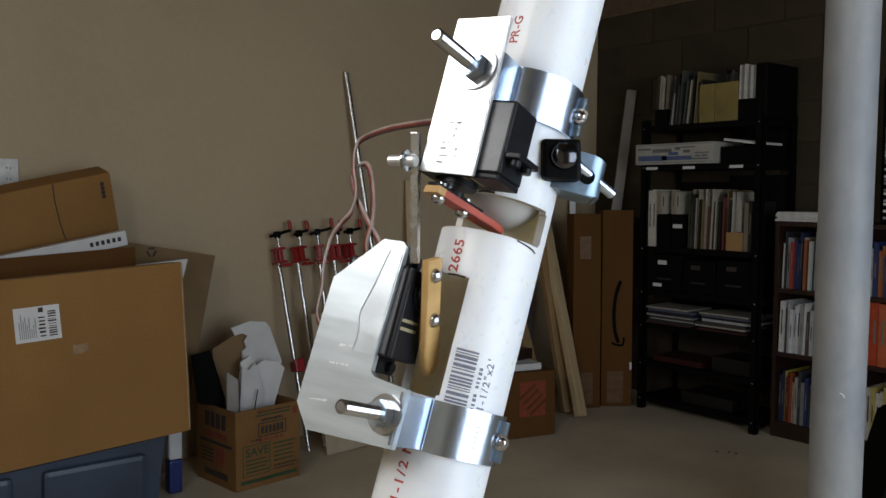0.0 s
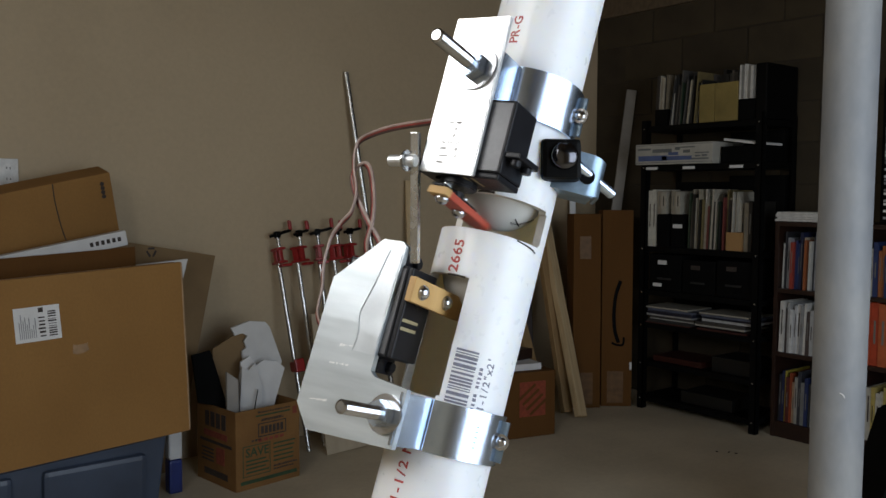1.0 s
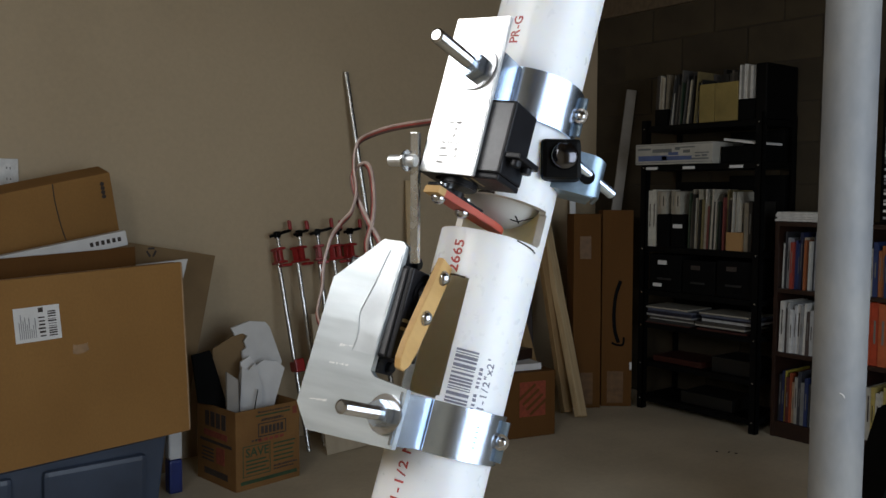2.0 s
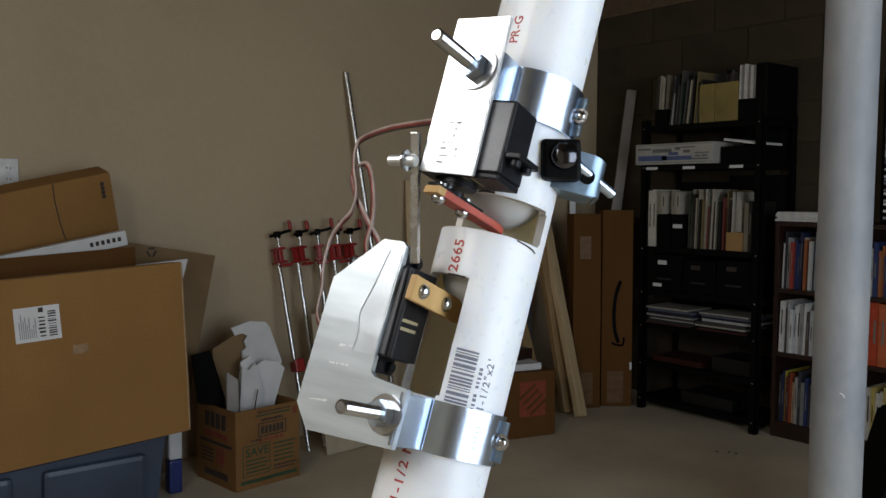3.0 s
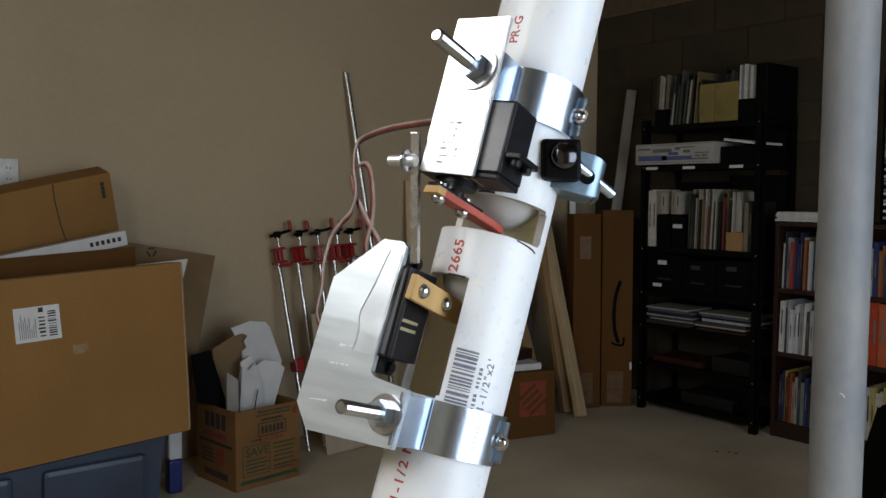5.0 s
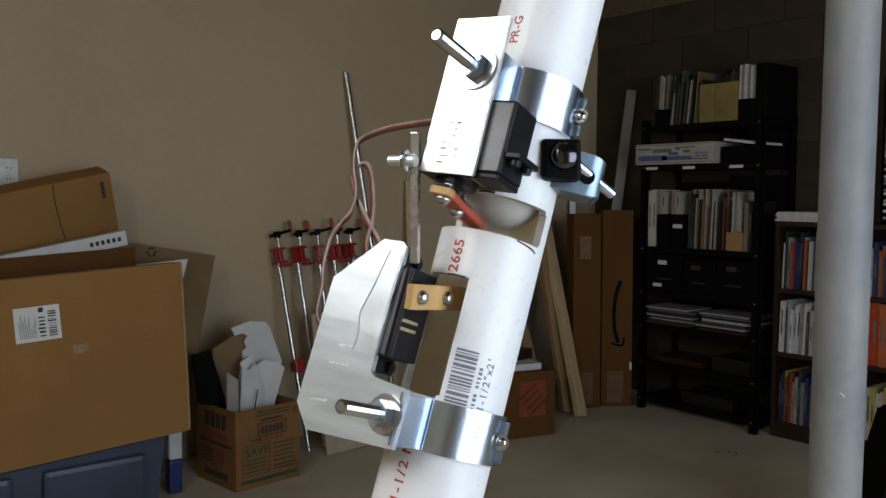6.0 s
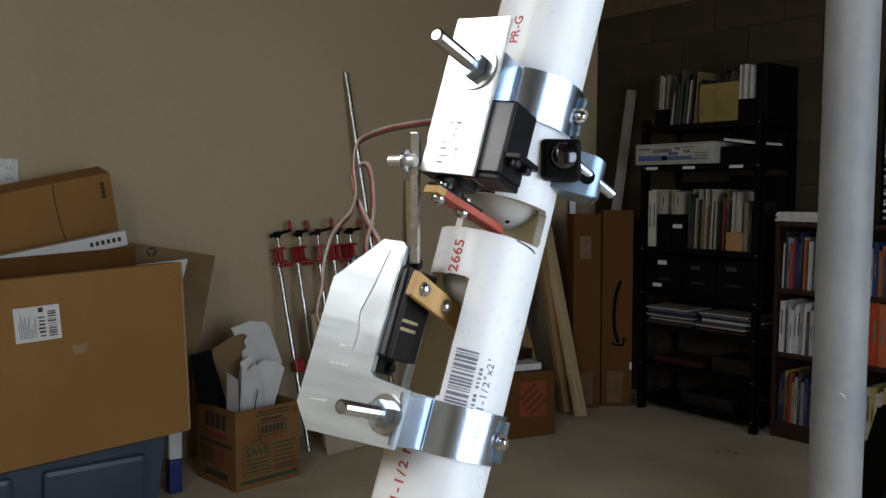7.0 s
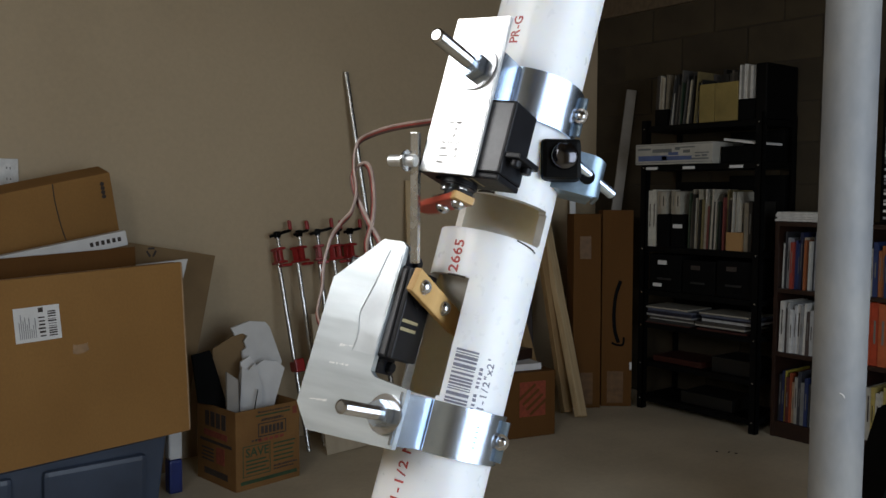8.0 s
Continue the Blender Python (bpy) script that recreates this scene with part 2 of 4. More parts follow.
east = wall("wall_east", EAST, EAST + 0.2, SOUTH, NORTH, 0, HIGH, MORTAR, "unpainted concrete block wall, its shade put into the block colour")


def wall_with_holes(name, along, fixed, thick, lo, hi, holes):
    """A wall along x or y with openings (from, to, sill, head)."""
    bm = bmesh.new()

    def piece(a0, a1, b0, b1):
        if along == "y":
            add_box(bm, fixed - thick, fixed, a0, a1, b0, b1)
        else:
            add_box(bm, a0, a1, fixed - thick, fixed, b0, b1)
    at_ = lo
    for h0, h1, z0, z1 in holes:
        piece(at_, h0, 0, HIGH)
        piece(h0, h1, 0, z0)
        piece(h0, h1, z1, HIGH)
        at_ = h1
    piece(at_, hi, 0, HIGH)
    return solid(name, bm, WALL, Matrix(), "unseen tan painted wall with assumed openings for daylight", "wall", kind="structure")


wall_with_holes("wall_west", "y", WEST, 0.2, SOUTH - 0.2, NORTH + 0.2, [(0.02, 1.02, 1.58, 2.3), (1.95, 2.75, 1.92, 2.3)])
wall_with_holes("wall_south", "x", SOUTH, 0.2, WEST, EAST + 0.2, [(0.05, 2.05, 0.3, 2.1)])
bm = box(WEST - 0.2, EAST + 0.2, SOUTH - 0.2, NORTH + 0.2, HIGH + 0.2, HIGH + 0.24)
for i in range(13):
    add_box(bm, WEST - 0.2, EAST + 0.2, SOUTH + 0.2 + i * 0.4, SOUTH + 0.24 + i * 0.4, HIGH - 0.02, HIGH + 0.2)
add_box(bm, EAST - 0.04, EAST + 0.2, SOUTH, NORTH, HIGH - 0.18, HIGH - 0.02)
solid("ceiling", bm, CEIL, Matrix(), "open dark wooden joist ceiling", "ceiling", kind="structure")

# ---- gate pipe: axes of its own, z up the pipe, x along the lower servo's shaft, y into the pipe ----
LIFT = 1.18074
gate = thing("gate_pipe", pose(-0.1058, 0.2966, 0.0, -17.661, 5.668, -71.988), "white PVC pipe with two servo gates, clamps and brackets, leaning", "pipe")
MM = Matrix.Translation((0, 0, LIFT)) @ Matrix.Scale(0.001, 4)


def gpart(name, bm, mt, label="", parent=None, smooth=False):
    """A part of the gate pipe, drawn in millimetres round the middle of its clear stretch."""
    bmesh.ops.transform(bm, matrix=MM, verts=bm.verts)
    return part(name, bm, mt, parent or gate, label, None, smooth)


def pipe_mesh(r_out, r_in, levels, cuts):
    angles = sorted({round(i * 4.0 - 180, 3) for i in range(90)} | {c for cut in cuts for c in cut[:2]})
    angles = [q for q in angles if -180 <= q < 180]
    bm = bmesh.new()
    n = len(angles)
    rings = []
    for z in levels:
        rings.append([[bm.verts.new((r * math.cos(radians(q)), r * math.sin(radians(q)), z)) for q in angles] for r in (r_out, r_in)])

    def gone(i, j):
        if i < 0 or i >= len(levels) - 1:
            return True
        z = (levels[i] + levels[i + 1]) / 2
        q = (angles[j] + (angles[j + 1] if j + 1 < n else 180)) / 2
        return any(a < q < b and lo < z < hi for a, b, lo, hi in cuts)
    for i in range(len(levels) - 1):
        for j in range(n):
            if gone(i, j):
                continue
            k = (j + 1) % n
            for s in (0, 1):
                quad = [rings[i][s][j], rings[i][s][k], rings[i + 1][s][k], rings[i + 1][s][j]]
                bm.faces.new(quad if s == 0 else quad[::-1]).material_index = 2 * s
            rim = []
            if gone(i - 1, j):
                rim.append((rings[i], rings[i], j, k))
            if gone(i + 1, j):
                rim.append((rings[i + 1], rings[i + 1], j, k))
            if gone(i, j - 1 if j else n - 1):
                rim.append((rings[i], rings[i + 1], j, j))
            if gone(i, k):
                rim.append((rings[i], rings[i + 1], k, k))
            for a, b, p, q in rim:
                bm.faces.new((a[0][p], b[0][q], b[1][q], a[1][p])).material_index = 1
    return bm


cuts = [(-180.0, -2.5, -1.5, 15.5), (-2.5, 1.0, -0.5, 14.0), (-135.0, -73.5, -75.5, -23.5), (-131.0, -77.0, -77.0, -23.0), (172.0, 180.0, -1.5, 15.5)]
pipe = gpart("pipe", pipe_mesh(24.15, 20.4, [-1175, -600, -200, -77.0, -75.5, -50, -23.5, -23.0, -12, -1.5, -0.5, 7, 14, 15.5, 40, 120, 420], cuts), PVC, "glossy white PVC pipe with cut-out slots", smooth=True)
pipe.data.materials.append(RAWPVC)
pipe.data.materials.append(PVCIN)


def wrap(bm, angle, z, r=24.2, up=True):
    """Lay flat writing on the pipe: its x runs up the pipe, its y round it to smaller angles."""
    bmesh.ops.triangulate(bm, faces=bm.faces)
    for step in range(4):
        edges = [e for e in bm.edges if e.calc_length() > 1.3]
        if edges:
            bmesh.ops.subdivide_edges(bm, edges=edges, cuts=1)
            bmesh.ops.triangulate(bm, faces=bm.faces)
    for v in bm.verts:
        q = radians(angle) - v.co.y / r
        rad = r + v.co.z
        v.co = Vector((rad * math.cos(q), rad * math.sin(q), z + v.co.x))
    return bm


def print_along(text, size, q, z, ink):
    """Printed characters, each a part, running up the pipe."""
    for k, ch in enumerate(text):
        if ch != " ":
            gpart("letter", wrap(letters(ch, size, 0.02), q, z + (k - (len(text) - 1) / 2) * size * 0.53), ink)


for text, size, q, z in (("2665", 7.2, -94, -14.5), ("1-1/2 NP", 6.8, -93, -109), ("PR-G", 6.2, -92, 93)):
    print_along(text, size, q, z, REDINK)
for text, size, q, z in (('1-1/2"x2\'', 5.0, -28, -66), ("12", 5.0, -36, -80)):
    print_along(text, size, q, z, GREYINK)
rnd = random.Random(4)
for i in range(11):
    if i != 5:
        gpart("print_bar", wrap(box(-12 + i * 1.9, -11.1 + i * 1.9 + rnd.random() * 0.5, -0.7 - rnd.random() * 0.3, 0.8, -0.02, 0.03), -38, -68), GREYINK, "grey unreadable printing")
bm = bmesh.new()
x = -13.0
while x < 12:
    w = rnd.choice((0.5, 0.5, 0.9, 1.4))
    for j in range(6):
        add_box(bm, x, x + w, -5.0 + j * 1.667, -3.333 + j * 1.667, -0.02, 0.03)
    x += w + rnd.choice((0.5, 0.6, 1.0))
gpart("barcode", wrap(bm, -56, -65.5), GREYINK, "grey printed barcode")


def threaded(foot, tip, r, pitch=1.27, seg=20):
    """A threaded rod with a rounded-off end."""
    way = tip - foot
    side = way.orthogonal().normalized()
    other = way.normalized().cross(side)
    bm = bmesh.new()
    n = int(way.length / pitch * 2)
    rings = []
    for i in range(n + 1):
        rad = (r if i % 2 else r * 0.86) * (0.8 if i == n else 1)
        p = foot + way * (i / n)
        rings.append([bm.verts.new(p + rad * (math.cos(q) * side + math.sin(q) * other)) for q in (2 * math.pi * j / seg for j in range(seg))])
    for a, b in zip(rings, rings[1:]):
        for j in range(seg):
            bm.faces.new((a[j], a[(j + 1) % seg], b[(j + 1) % seg], b[j]))
    bm.faces.new(rings[0][::-1]), bm.faces.new(rings[-1])
    return bm


def bolt(tip, foot, r, name="bolt", nut_at=None, axis=None, nut_r=6.6, nut_h=6.0, washer=10.2, label="zinc plated bolt with nut and washer"):
    tip, foot = Vector(tip), Vector(foot)
    way = (tip - foot).normalized()
    b = gpart(name, threaded(foot, tip, r), CHROME, label)
    if nut_at is not None:
        p = foot + way * nut_at
        gpart("washer", rod(p, p + way * 1.4, washer, seg=32, bev=0.3), CHROME, "", b, True)
        gpart("nut", rod(p + way * 1.4, p + way * (1.4 + nut_h), nut_r, seg=6, bev=0.35), ZINC, "", b)
    return b


# clamps
def clamp(z0, z1, q0, q1, foot, label):
    """A strap bent round the pipe from q0 to q1, with ears that run out to the bracket."""
    bm = bmesh.new()
    lines = [(24.4 * math.cos(radians(q)), 24.4 * math.sin(radians(q))) for q in np.arange(q0, q1 + 0.1, 4)]
    lines = foot + lines
    thick = 1.5
    outs = []
    for i, (x, y) in enumerate(lines):
        x0, y0 = lines[max(i - 1, 0)]
        x1, y1 = lines[min(i + 1, len(lines) - 1)]
        t = Vector((x1 - x0, y1 - y0)).normalized()
        outs.append((x + t.y * thick, y - t.x * thick))
    ring = []
    for (x, y), (u, v) in zip(lines, outs):
        ring.append([bm.verts.new(p) for p in ((x, y, z0), (u, v, z0), (u, v, z1), (x, y, z1))])
    for a, b in zip(ring, ring[1:]):
        for j in range(4):
            bm.faces.new((a[j], a[(j + 1) % 4], b[(j + 1) % 4], b[j]))
    bm.faces.new(ring[0]), bm.faces.new(ring[-1][::-1])
    bmesh.ops.recalc_face_normals(bm, faces=bm.faces)
    return gpart("pipe_clamp", bm, ZINC, label, smooth=True)


upper_clamp = clamp(52, 75, -78, 40, [(4.0, -47.0), (4.4, -40.0), (4.6, -30.0), (4.7, -27.0)], "shiny zinc strap clamp round the pipe")
lower_clamp = clamp(-99.5, -77.5, -80, 42, [(1.0, -43.5), (2.0, -38.0), (3.4, -30.0), (4.0, -27.0)], "shiny zinc strap clamp round the pipe")
for z0, z1, owner in ((53, 74, upper_clamp), (-98.5, -78.5, lower_clamp)):
    bm = bmesh.new()
    ring = []
    for q in np.arange(40, 265, 8):
        c, s = math.cos(radians(q)), math.sin(radians(q))
        ring.append([bm.verts.new((r * c, r * s, z)) for r, z in ((24.3, z0), (25.8, z0), (25.8, z1), (24.3, z1))])
    for a, b in zip(ring, ring[1:]):
        for j in range(4):
            bm.faces.new((a[j], a[(j + 1) % 4], b[(j + 1) % 4], b[j]))
    bm.faces.new(ring[0]), bm.faces.new(ring[-1][::-1])
    gpart("strap_half", bm, ZINC, "", owner, True)
    bm = box(25.0, 29.0, -1.6, 0.0, z0 + 1, z1 - 1, 0.4, Matrix.Rotation(radians(12), 4, "Z"))
    gpart("ear", bm, BLUEZINC, "", owner)
    mid = (z0 + z1) / 2
    bm = rod((27.2, 4.0, mid), (27.6, 2.2, mid), 3.6, seg=18, bev=0.3)
    add_dome(bm, (27.6, 2.4, mid), (0.14, -1, 0), 2.5, 0.6)
    gpart("clamp_screw", bm, CHROME, "", owner, True)

for i in range(5):
    gpart("stamped_mark", wrap(box(-5 + i * 2.2, -4.2 + i * 2.2, -0.8, 0.8, -0.02, 0.06), -28, -88.5, 25.95), BLUEZINC, "small stamped mark", lower_clamp)

# upper bracket and its long bolt
gpart("bracket", sheet([(-14.9, 15.2), (12.0, 15.3), (11.4, 48.9), (11.0, 86.9), (-15.8, 85.6)], -50, -47.2, 0.5), ALU, "bright brushed aluminium plate carrying the upper servo")
bolt((0.5, -83.3, 61.5), (0.5, -26, 63.5), 3.1, nut_at=24.2)
bm = bmesh.new()
for i in range(34):
    x0, z = rnd.uniform(-8, 2), 19 + rnd.randrange(7) * 3.0
    add_box(bm, x0, x0 + rnd.uniform(0.6, 2.2), -50.1, -50.0, z, z + rnd.uniform(0.5, 1.6))
gpart("stamping", bm, material("faint_stamp", (0.68, 0.67, 0.67), 0.6), "faint stamped marks")
# lower bracket: a cut plate with a turned flange along the servo


def bent(bm, line=-54.3):
    """The plate is bent a little along one level line."""
    for v in bm.verts:
        h = v.co.z - line
        v.co.y += 0.004 * h if h > 0 else -0.022 * h
    return bm


outline = [(-15.0, -17.5), (-17.5, -15.8), (-27.6, -16.0), (-49.4, -36.7), (-49.9, -55.0), (-51.4, -93.8), (-42.5, -104.0), (3.1, -101.0), (3.7, -76.1), (-14.0, -74.6), (-16.6, -72.5)]
low_plate = [(x, z) for x, z in outline if z < -54.3]
upper_plate = [(x, z) for x, z in outline if z > -54.3]
bm = sheet([(-16.1, -54.3)] + upper_plate + [(-49.9, -54.3)], -44, -41)
me = bpy.data.meshes.new("half")
lower_half = sheet([(-49.9, -54.3)] + low_plate + [(-16.1, -54.3)], -44, -41)
lower_half.to_mesh(me)
bm.from_mesh(me)
bpy.data.meshes.remove(me)
bmesh.ops.remove_doubles(bm, verts=bm.verts, dist=0.001)
gpart("bracket", bent(bm), CLEARALU, "cut aluminium plate with cut-off corners carrying the lower servo")
rnd = random.Random(17)
left = [(-22.3, -20.5), (-24.0, -27.0), (-25.2, -33.5), (-27.9, -43.4), (-29.4, -50.0), (-27.6, -58.3), (-28.5, -66.0)]
right = [(-16.8, -66.0), (-16.6, -58.0), (-16.4, -50.0), (-16.2, -40.0), (-16.0, -30.0), (-15.8, -20.5)]
glue = gpart("glue_smear", bent(sheet(left + right, -44.35, -44.05, 0.12)), GLUE, "dried clear glue smeared along the plate's edge")
gpart("glue_ridge", bent(tube([(x, -44.4, z) for x, z in left], 0.25, 6)), GLUE, "", glue, True)
for x0, x1, z0, z1, n in ((-36.3, -21.2, -65.2, -63.4, 9), (-39.8, -28.8, -73.6, -72.8, 6), (-46.0, -34.0, -91.0, -89.5, 3)):
    for i in range(n):
        f0 = (i + rnd.random() * 0.4) / n
        f1 = f0 + rnd.uniform(0.35, 0.9) / n
        w = rnd.uniform(0.15, 0.75)
        xa, xb, za, zb = x0 + (x1 - x0) * f0, x0 + (x1 - x0) * f1, z0 + (z1 - z0) * f0, z0 + (z1 - z0) * f1
        gpart("scratch", bent(sheet([(xa, za - w), (xb, zb - w * 0.6), (xb, zb + w), (xa, za + w * 0.7)], -44.1, -44.02)), ALU)
gpart("flange", box(-18.5, -16.0, -41, -33, -60, -30, 0.4), ALU, "turned aluminium flange behind the servo ears")
bolt((-3.8, -74.5, -88), (-3.8, -26, -88), 2.9, nut_at=17.2, nut_r=5.6, washer=8.4)
a, b = Vector((-18.6, -54.0, 30.4)), Vector((-12.6, -38.0, -23.4))
m = Matrix.Translation(a) @ (b - a).to_track_quat("Z", "Y").to_matrix().to_4x4() @ pose(0, 0, 0, 0, 0, -35)
bar = gpart("flat_bar", box(-1.8, 1.8, -1.9, 1.9, 0, (b - a).length, 0.5, m), GALV, "thin aluminium flat bar seen edge on")
gpart("bolt", rod((-14.5, -54.0, 17.9), (-28.2, -54.0, 16.7), 2.6, seg=20, bev=0.5), ALU, "zinc plated bolt end", smooth=True)
gpart("washer", rod((-18.6, -54.0, 17.5), (-20.0, -54.0, 17.4), 4.6, seg=24, bev=0.3), CHROME, "", bar, True)


def servo(m, name, label, ears=((10.3, 17.2), (-37, -29.9)), reach=1.2):
    """A standard hobby servo: shaft along +z at the origin, case below it, long side along y."""
    def put(nm, bm, mt, lab="", parent=None, smooth=False):
        bmesh.ops.transform(bm, matrix=m, verts=bm.verts)
        return gpart(nm, bm, mt, lab, parent, smooth)
    s = put("servo", box(-10, 10, -30, 10.4, -38.5, -6.5, 0.9), SERVO, label)
    put("servo_lid", box(-9.8, 9.8, -29.6, 10.0, -6.5, -3.8, 0.8), SERVO, "", s)
    put("lid_boss", rod((0, 0, -3.9), (0, 0, -2.6), 6.2, seg=28, bev=0.4), SERVO, "", s, True)
    for y0, y1 in ears:
        bm = box(-9.2, 9.2, y0, y1, -16.5, -14.0, 0.5)
        for x in (-5, 5):
            add_rod(bm, (x, (y0 + y1) / 2, -14.2), (x, (y0 + y1) / 2, -11.4), 2.4, seg=14, bev=0.3)
        put("mounting_ear", bm, SERVO, "", s)
    put("shaft", rod((0, 0, -2.8), (0, 0, reach), 2.9, seg=20), CHROME, "", s, True)
    # Slabs over both case sides: their sheen is put into a grey colour.
    bm = box(-10.12, -10.0, -28.5, 9, -37.2, -7.4)
    add_box(bm, 10.0, 10.12, -28.5, 9, -37.2, -7.4)
    put("sticker", bm, SHEENGREY, "grey slab giving the sheen of the case side", s)
    bm = bmesh.new()
    for y in (-12.6, -16.2):
        add_box(bm, -3.5, 8.6, y - 0.7, y + 0.7, -3.85, -3.75)
    put("sticker_print", bm, GOLDINK, "faint gold bars of print", s)
    for y in (8.2, -27.8):
        put("case_screw", rod((7.2, y, -38.9), (7.2, y, -38.3), 1.5, seg=12), CHROME, "", s)
        put("case_screw", rod((-7.2, y, -38.9), (-7.2, y, -38.3), 1.5, seg=12), CHROME, "", s)
    return s


LOWPIVOT, TOPPIVOT = Vector((-4.0, -32.0, -35.9)), Vector((-3.2, -36.6, 6.4))
# lower servo: shaft along +x, long side down the pipe
servo(Matrix.Translation((-5.8, -32.0, -35.9)) @ Matrix(((0, 0, 1, 0), (-1, 0, 0, 0), (0, 1, 0, 0), (0, 0, 0, 1))) @ Matrix.Translation((0, 0, 0)), "servo", "black servo case driving the lower gate")
# upper servo: shaft pointing down the pipe, long side along x
servo(Matrix.Translation((-1.6, -36.6, 11.6)) @ Matrix(((0, -1, 0, 0), (-1, 0, 0, 0), (0, 0, -1, 0), (0, 0, 0, 1))) @ Matrix.Translation((0, 5.9, 0)), "servo", "black servo case driving the upper gate", ((-37, -29.9),), 0.5)
gpart("gear_boss", rod((-2.0, -36.6, 12.3), (-2.0, -36.6, 16.0), 8.5, seg=28, bev=0.8), SERVO, "round black boss under the servo", smooth=True)


def swinging(name, label, mt, along, across, out, tail, half, at_, arm):
    """A gate strip about its pivot, screws on its outer face, in metres on its own axes."""
    along, across, out = Vector(along), Vector(across), Vector(out)
    m = Matrix.Scale(0.001, 4) @ Matrix((along, out, across)).transposed().to_4x4()
    pts = [(-tail, -half), (-tail, half), (24, half), (31, half * 0.78), (34.5, half * 0.35), (34.5, -half * 0.35), (31, -half * 0.78), (24, -half)]
    bm = sheet(pts, -1.6, 1.6, 0.3)
    bmesh.ops.transform(bm, matrix=m, verts=bm.verts)
    g = part(name, bm, mt, gate, label)
    for s in (-at_, at_):
        bm = rod((s, 1.6, 0), (s, 2.2, 0), 3.3, seg=20)
        add_dome(bm, (s, 2.2, 0), (0, 1, 0), 3.1, 0.8)
        bmesh.ops.transform(bm, matrix=m, verts=bm.verts)
        part("screw", bm, CHROME, g, "shiny round-headed screw", smooth=True)
        bm = rod((s, -4.6, 0), (s, -1.6, 0), 2.0, seg=12)
        bmesh.ops.transform(bm, matrix=m, verts=bm.verts)
        part("screw_end", bm, CHROME, g)
    bm = box(-13.5, arm, -3.2, -1.6, -3.4, 3.4, 0.6)
    add_rod(bm, (0, -4.2, 0), (0, -1.6, 0), 4.5, seg=18)
    bmesh.ops.transform(bm, matrix=m, verts=bm.verts)
    part("servo_horn", bm, SERVO, g, "black two-armed servo horn")
    return g


low_gate = swinging("lower_gate", "tan wooden gate strip with two screws", TANPLY, (0, 1, 0), (0, 0, 1), (1, 0, 0), 17.0, 5.3, 9.9, 13.5)
top_gate = swinging("upper_gate", "red painted gate strip with two screws", REDPLY, (0, 1, 0), (1, 0, 0), (0, 0, -1), 13.0, 4.6, 7.9, 17.0)
bm = box(-4.66, 4.66, -13.1, -8.8, -1.66, 1.66, 0.2)
bmesh.ops.transform(bm, matrix=Matrix.Scale(0.001, 4), verts=bm.verts)
part("bare_end", bm, TANPLY, top_gate, "unpainted wooden end")

# black end block, blue zinc hanger and its bolt on the far side of the pipe
LOC = Matrix.Rotation(radians(33.2), 4, "Z")
LEVEL = LOC @ Matrix.Translation((19.8, 0, 39.0)) @ Matrix.Rotation(radians(-14), 4, "Y") @ Matrix.Translation((-19.8, 0, -39.0))
bm = box(10.6, 28.6, -24.5, -14, 29.6, 48, 2.2, LEVEL)
blk = gpart("end_block", bm, BLACK, "black plastic block beside the servo")
bm = bmesh.new()
add_dome(bm, LOC @ Vector((20.5, -24.5, 40)), LOC @ Vector((0, -1, 0)), 6.4, 0.6, 24)
gpart("cap_screw", bm, DARKSTEEL, "dark shiny domed screw", blk, True)
line = [(17.0, -14.0), (34.5, -14.0)] + [(34.5 + 6 * math.sin(radians(q)), -8.0 - 6 * math.cos(radians(q))) for q in range(15, 91, 15)] + [(40.5, 4.0)]
bm = bmesh.new()
rings = []
for k, (x, y) in enumerate(line):
    (xa, ya), (xb, yb) = line[max(k - 1, 0)], line[min(k + 1, len(line) - 1)]
    t = Vector((xb - xa, yb - ya)).normalized() * 1.6
    drop = 1.5 * max(0.0, x - 34.5) / 6
    rings.append([bm.verts.new(LOC @ Vector(p)) for p in ((x, y, 27.0 + drop), (x + t.y, y - t.x, 27.0 + drop), (x + t.y, y - t.x, 46.5 - drop), (x, y, 46.5 - drop))])
for a, b in zip(rings, rings[1:]):
    for j in range(4):
        bm.faces.new((a[j], a[(j + 1) % 4], b[(j + 1) % 4], b[j]))
bm.faces.new(rings[0]), bm.faces.new(rings[-1][::-1])
add_box(bm, 20.0, 38.5, -13.8, 2, 27.0, 29.0, 0.5, LOC)
hanger = gpart("hanger", bm, BLUEZINC, "blue zinc plated hanger bracket with a rolled edge", smooth=True)
gpart("hole", rod(LOC @ Vector((33.6, -15.9, 35.8)), LOC @ Vector((33.6, -15.55, 35.8)), 3.7, seg=22), BLACK, "dark slot round the bolt", hanger)
p, q = LOC @ Vector((24.0, -21.0, 40.0)), LOC @ Vector((48.6, -4.0, 33.7))
gpart("bolt", rod(p, q, 2.5, seg=20, bev=0.5), ZINC, "zinc plated bolt", smooth=True)
# screws and saw marks at the cut-outs
gpart("cut_burr", tube([(20.1, -13.4, -1.9), (22.4, -9.2, -2.6), (23.8, -5.0, -3.4), (24.1, -2.5, -4.3)], 0.4, 6), DARKINK, "dark swarf left on the cut edge")
gpart("cut_burr", tube([(1.0, -24.2, 15.6), (4.0, -23.9, 15.9), (8.5, -22.8, 16.0)], 0.5, 6), DARKINK, "dark swarf left on the cut edge")
gpart("cut_burr", tube([(-3.5, -24.0, -23.3), (1.0, -24.2, -23.2), (5.0, -23.7, -23.6)], 0.4, 6), DARKINK, "dark swarf left on the cut edge")

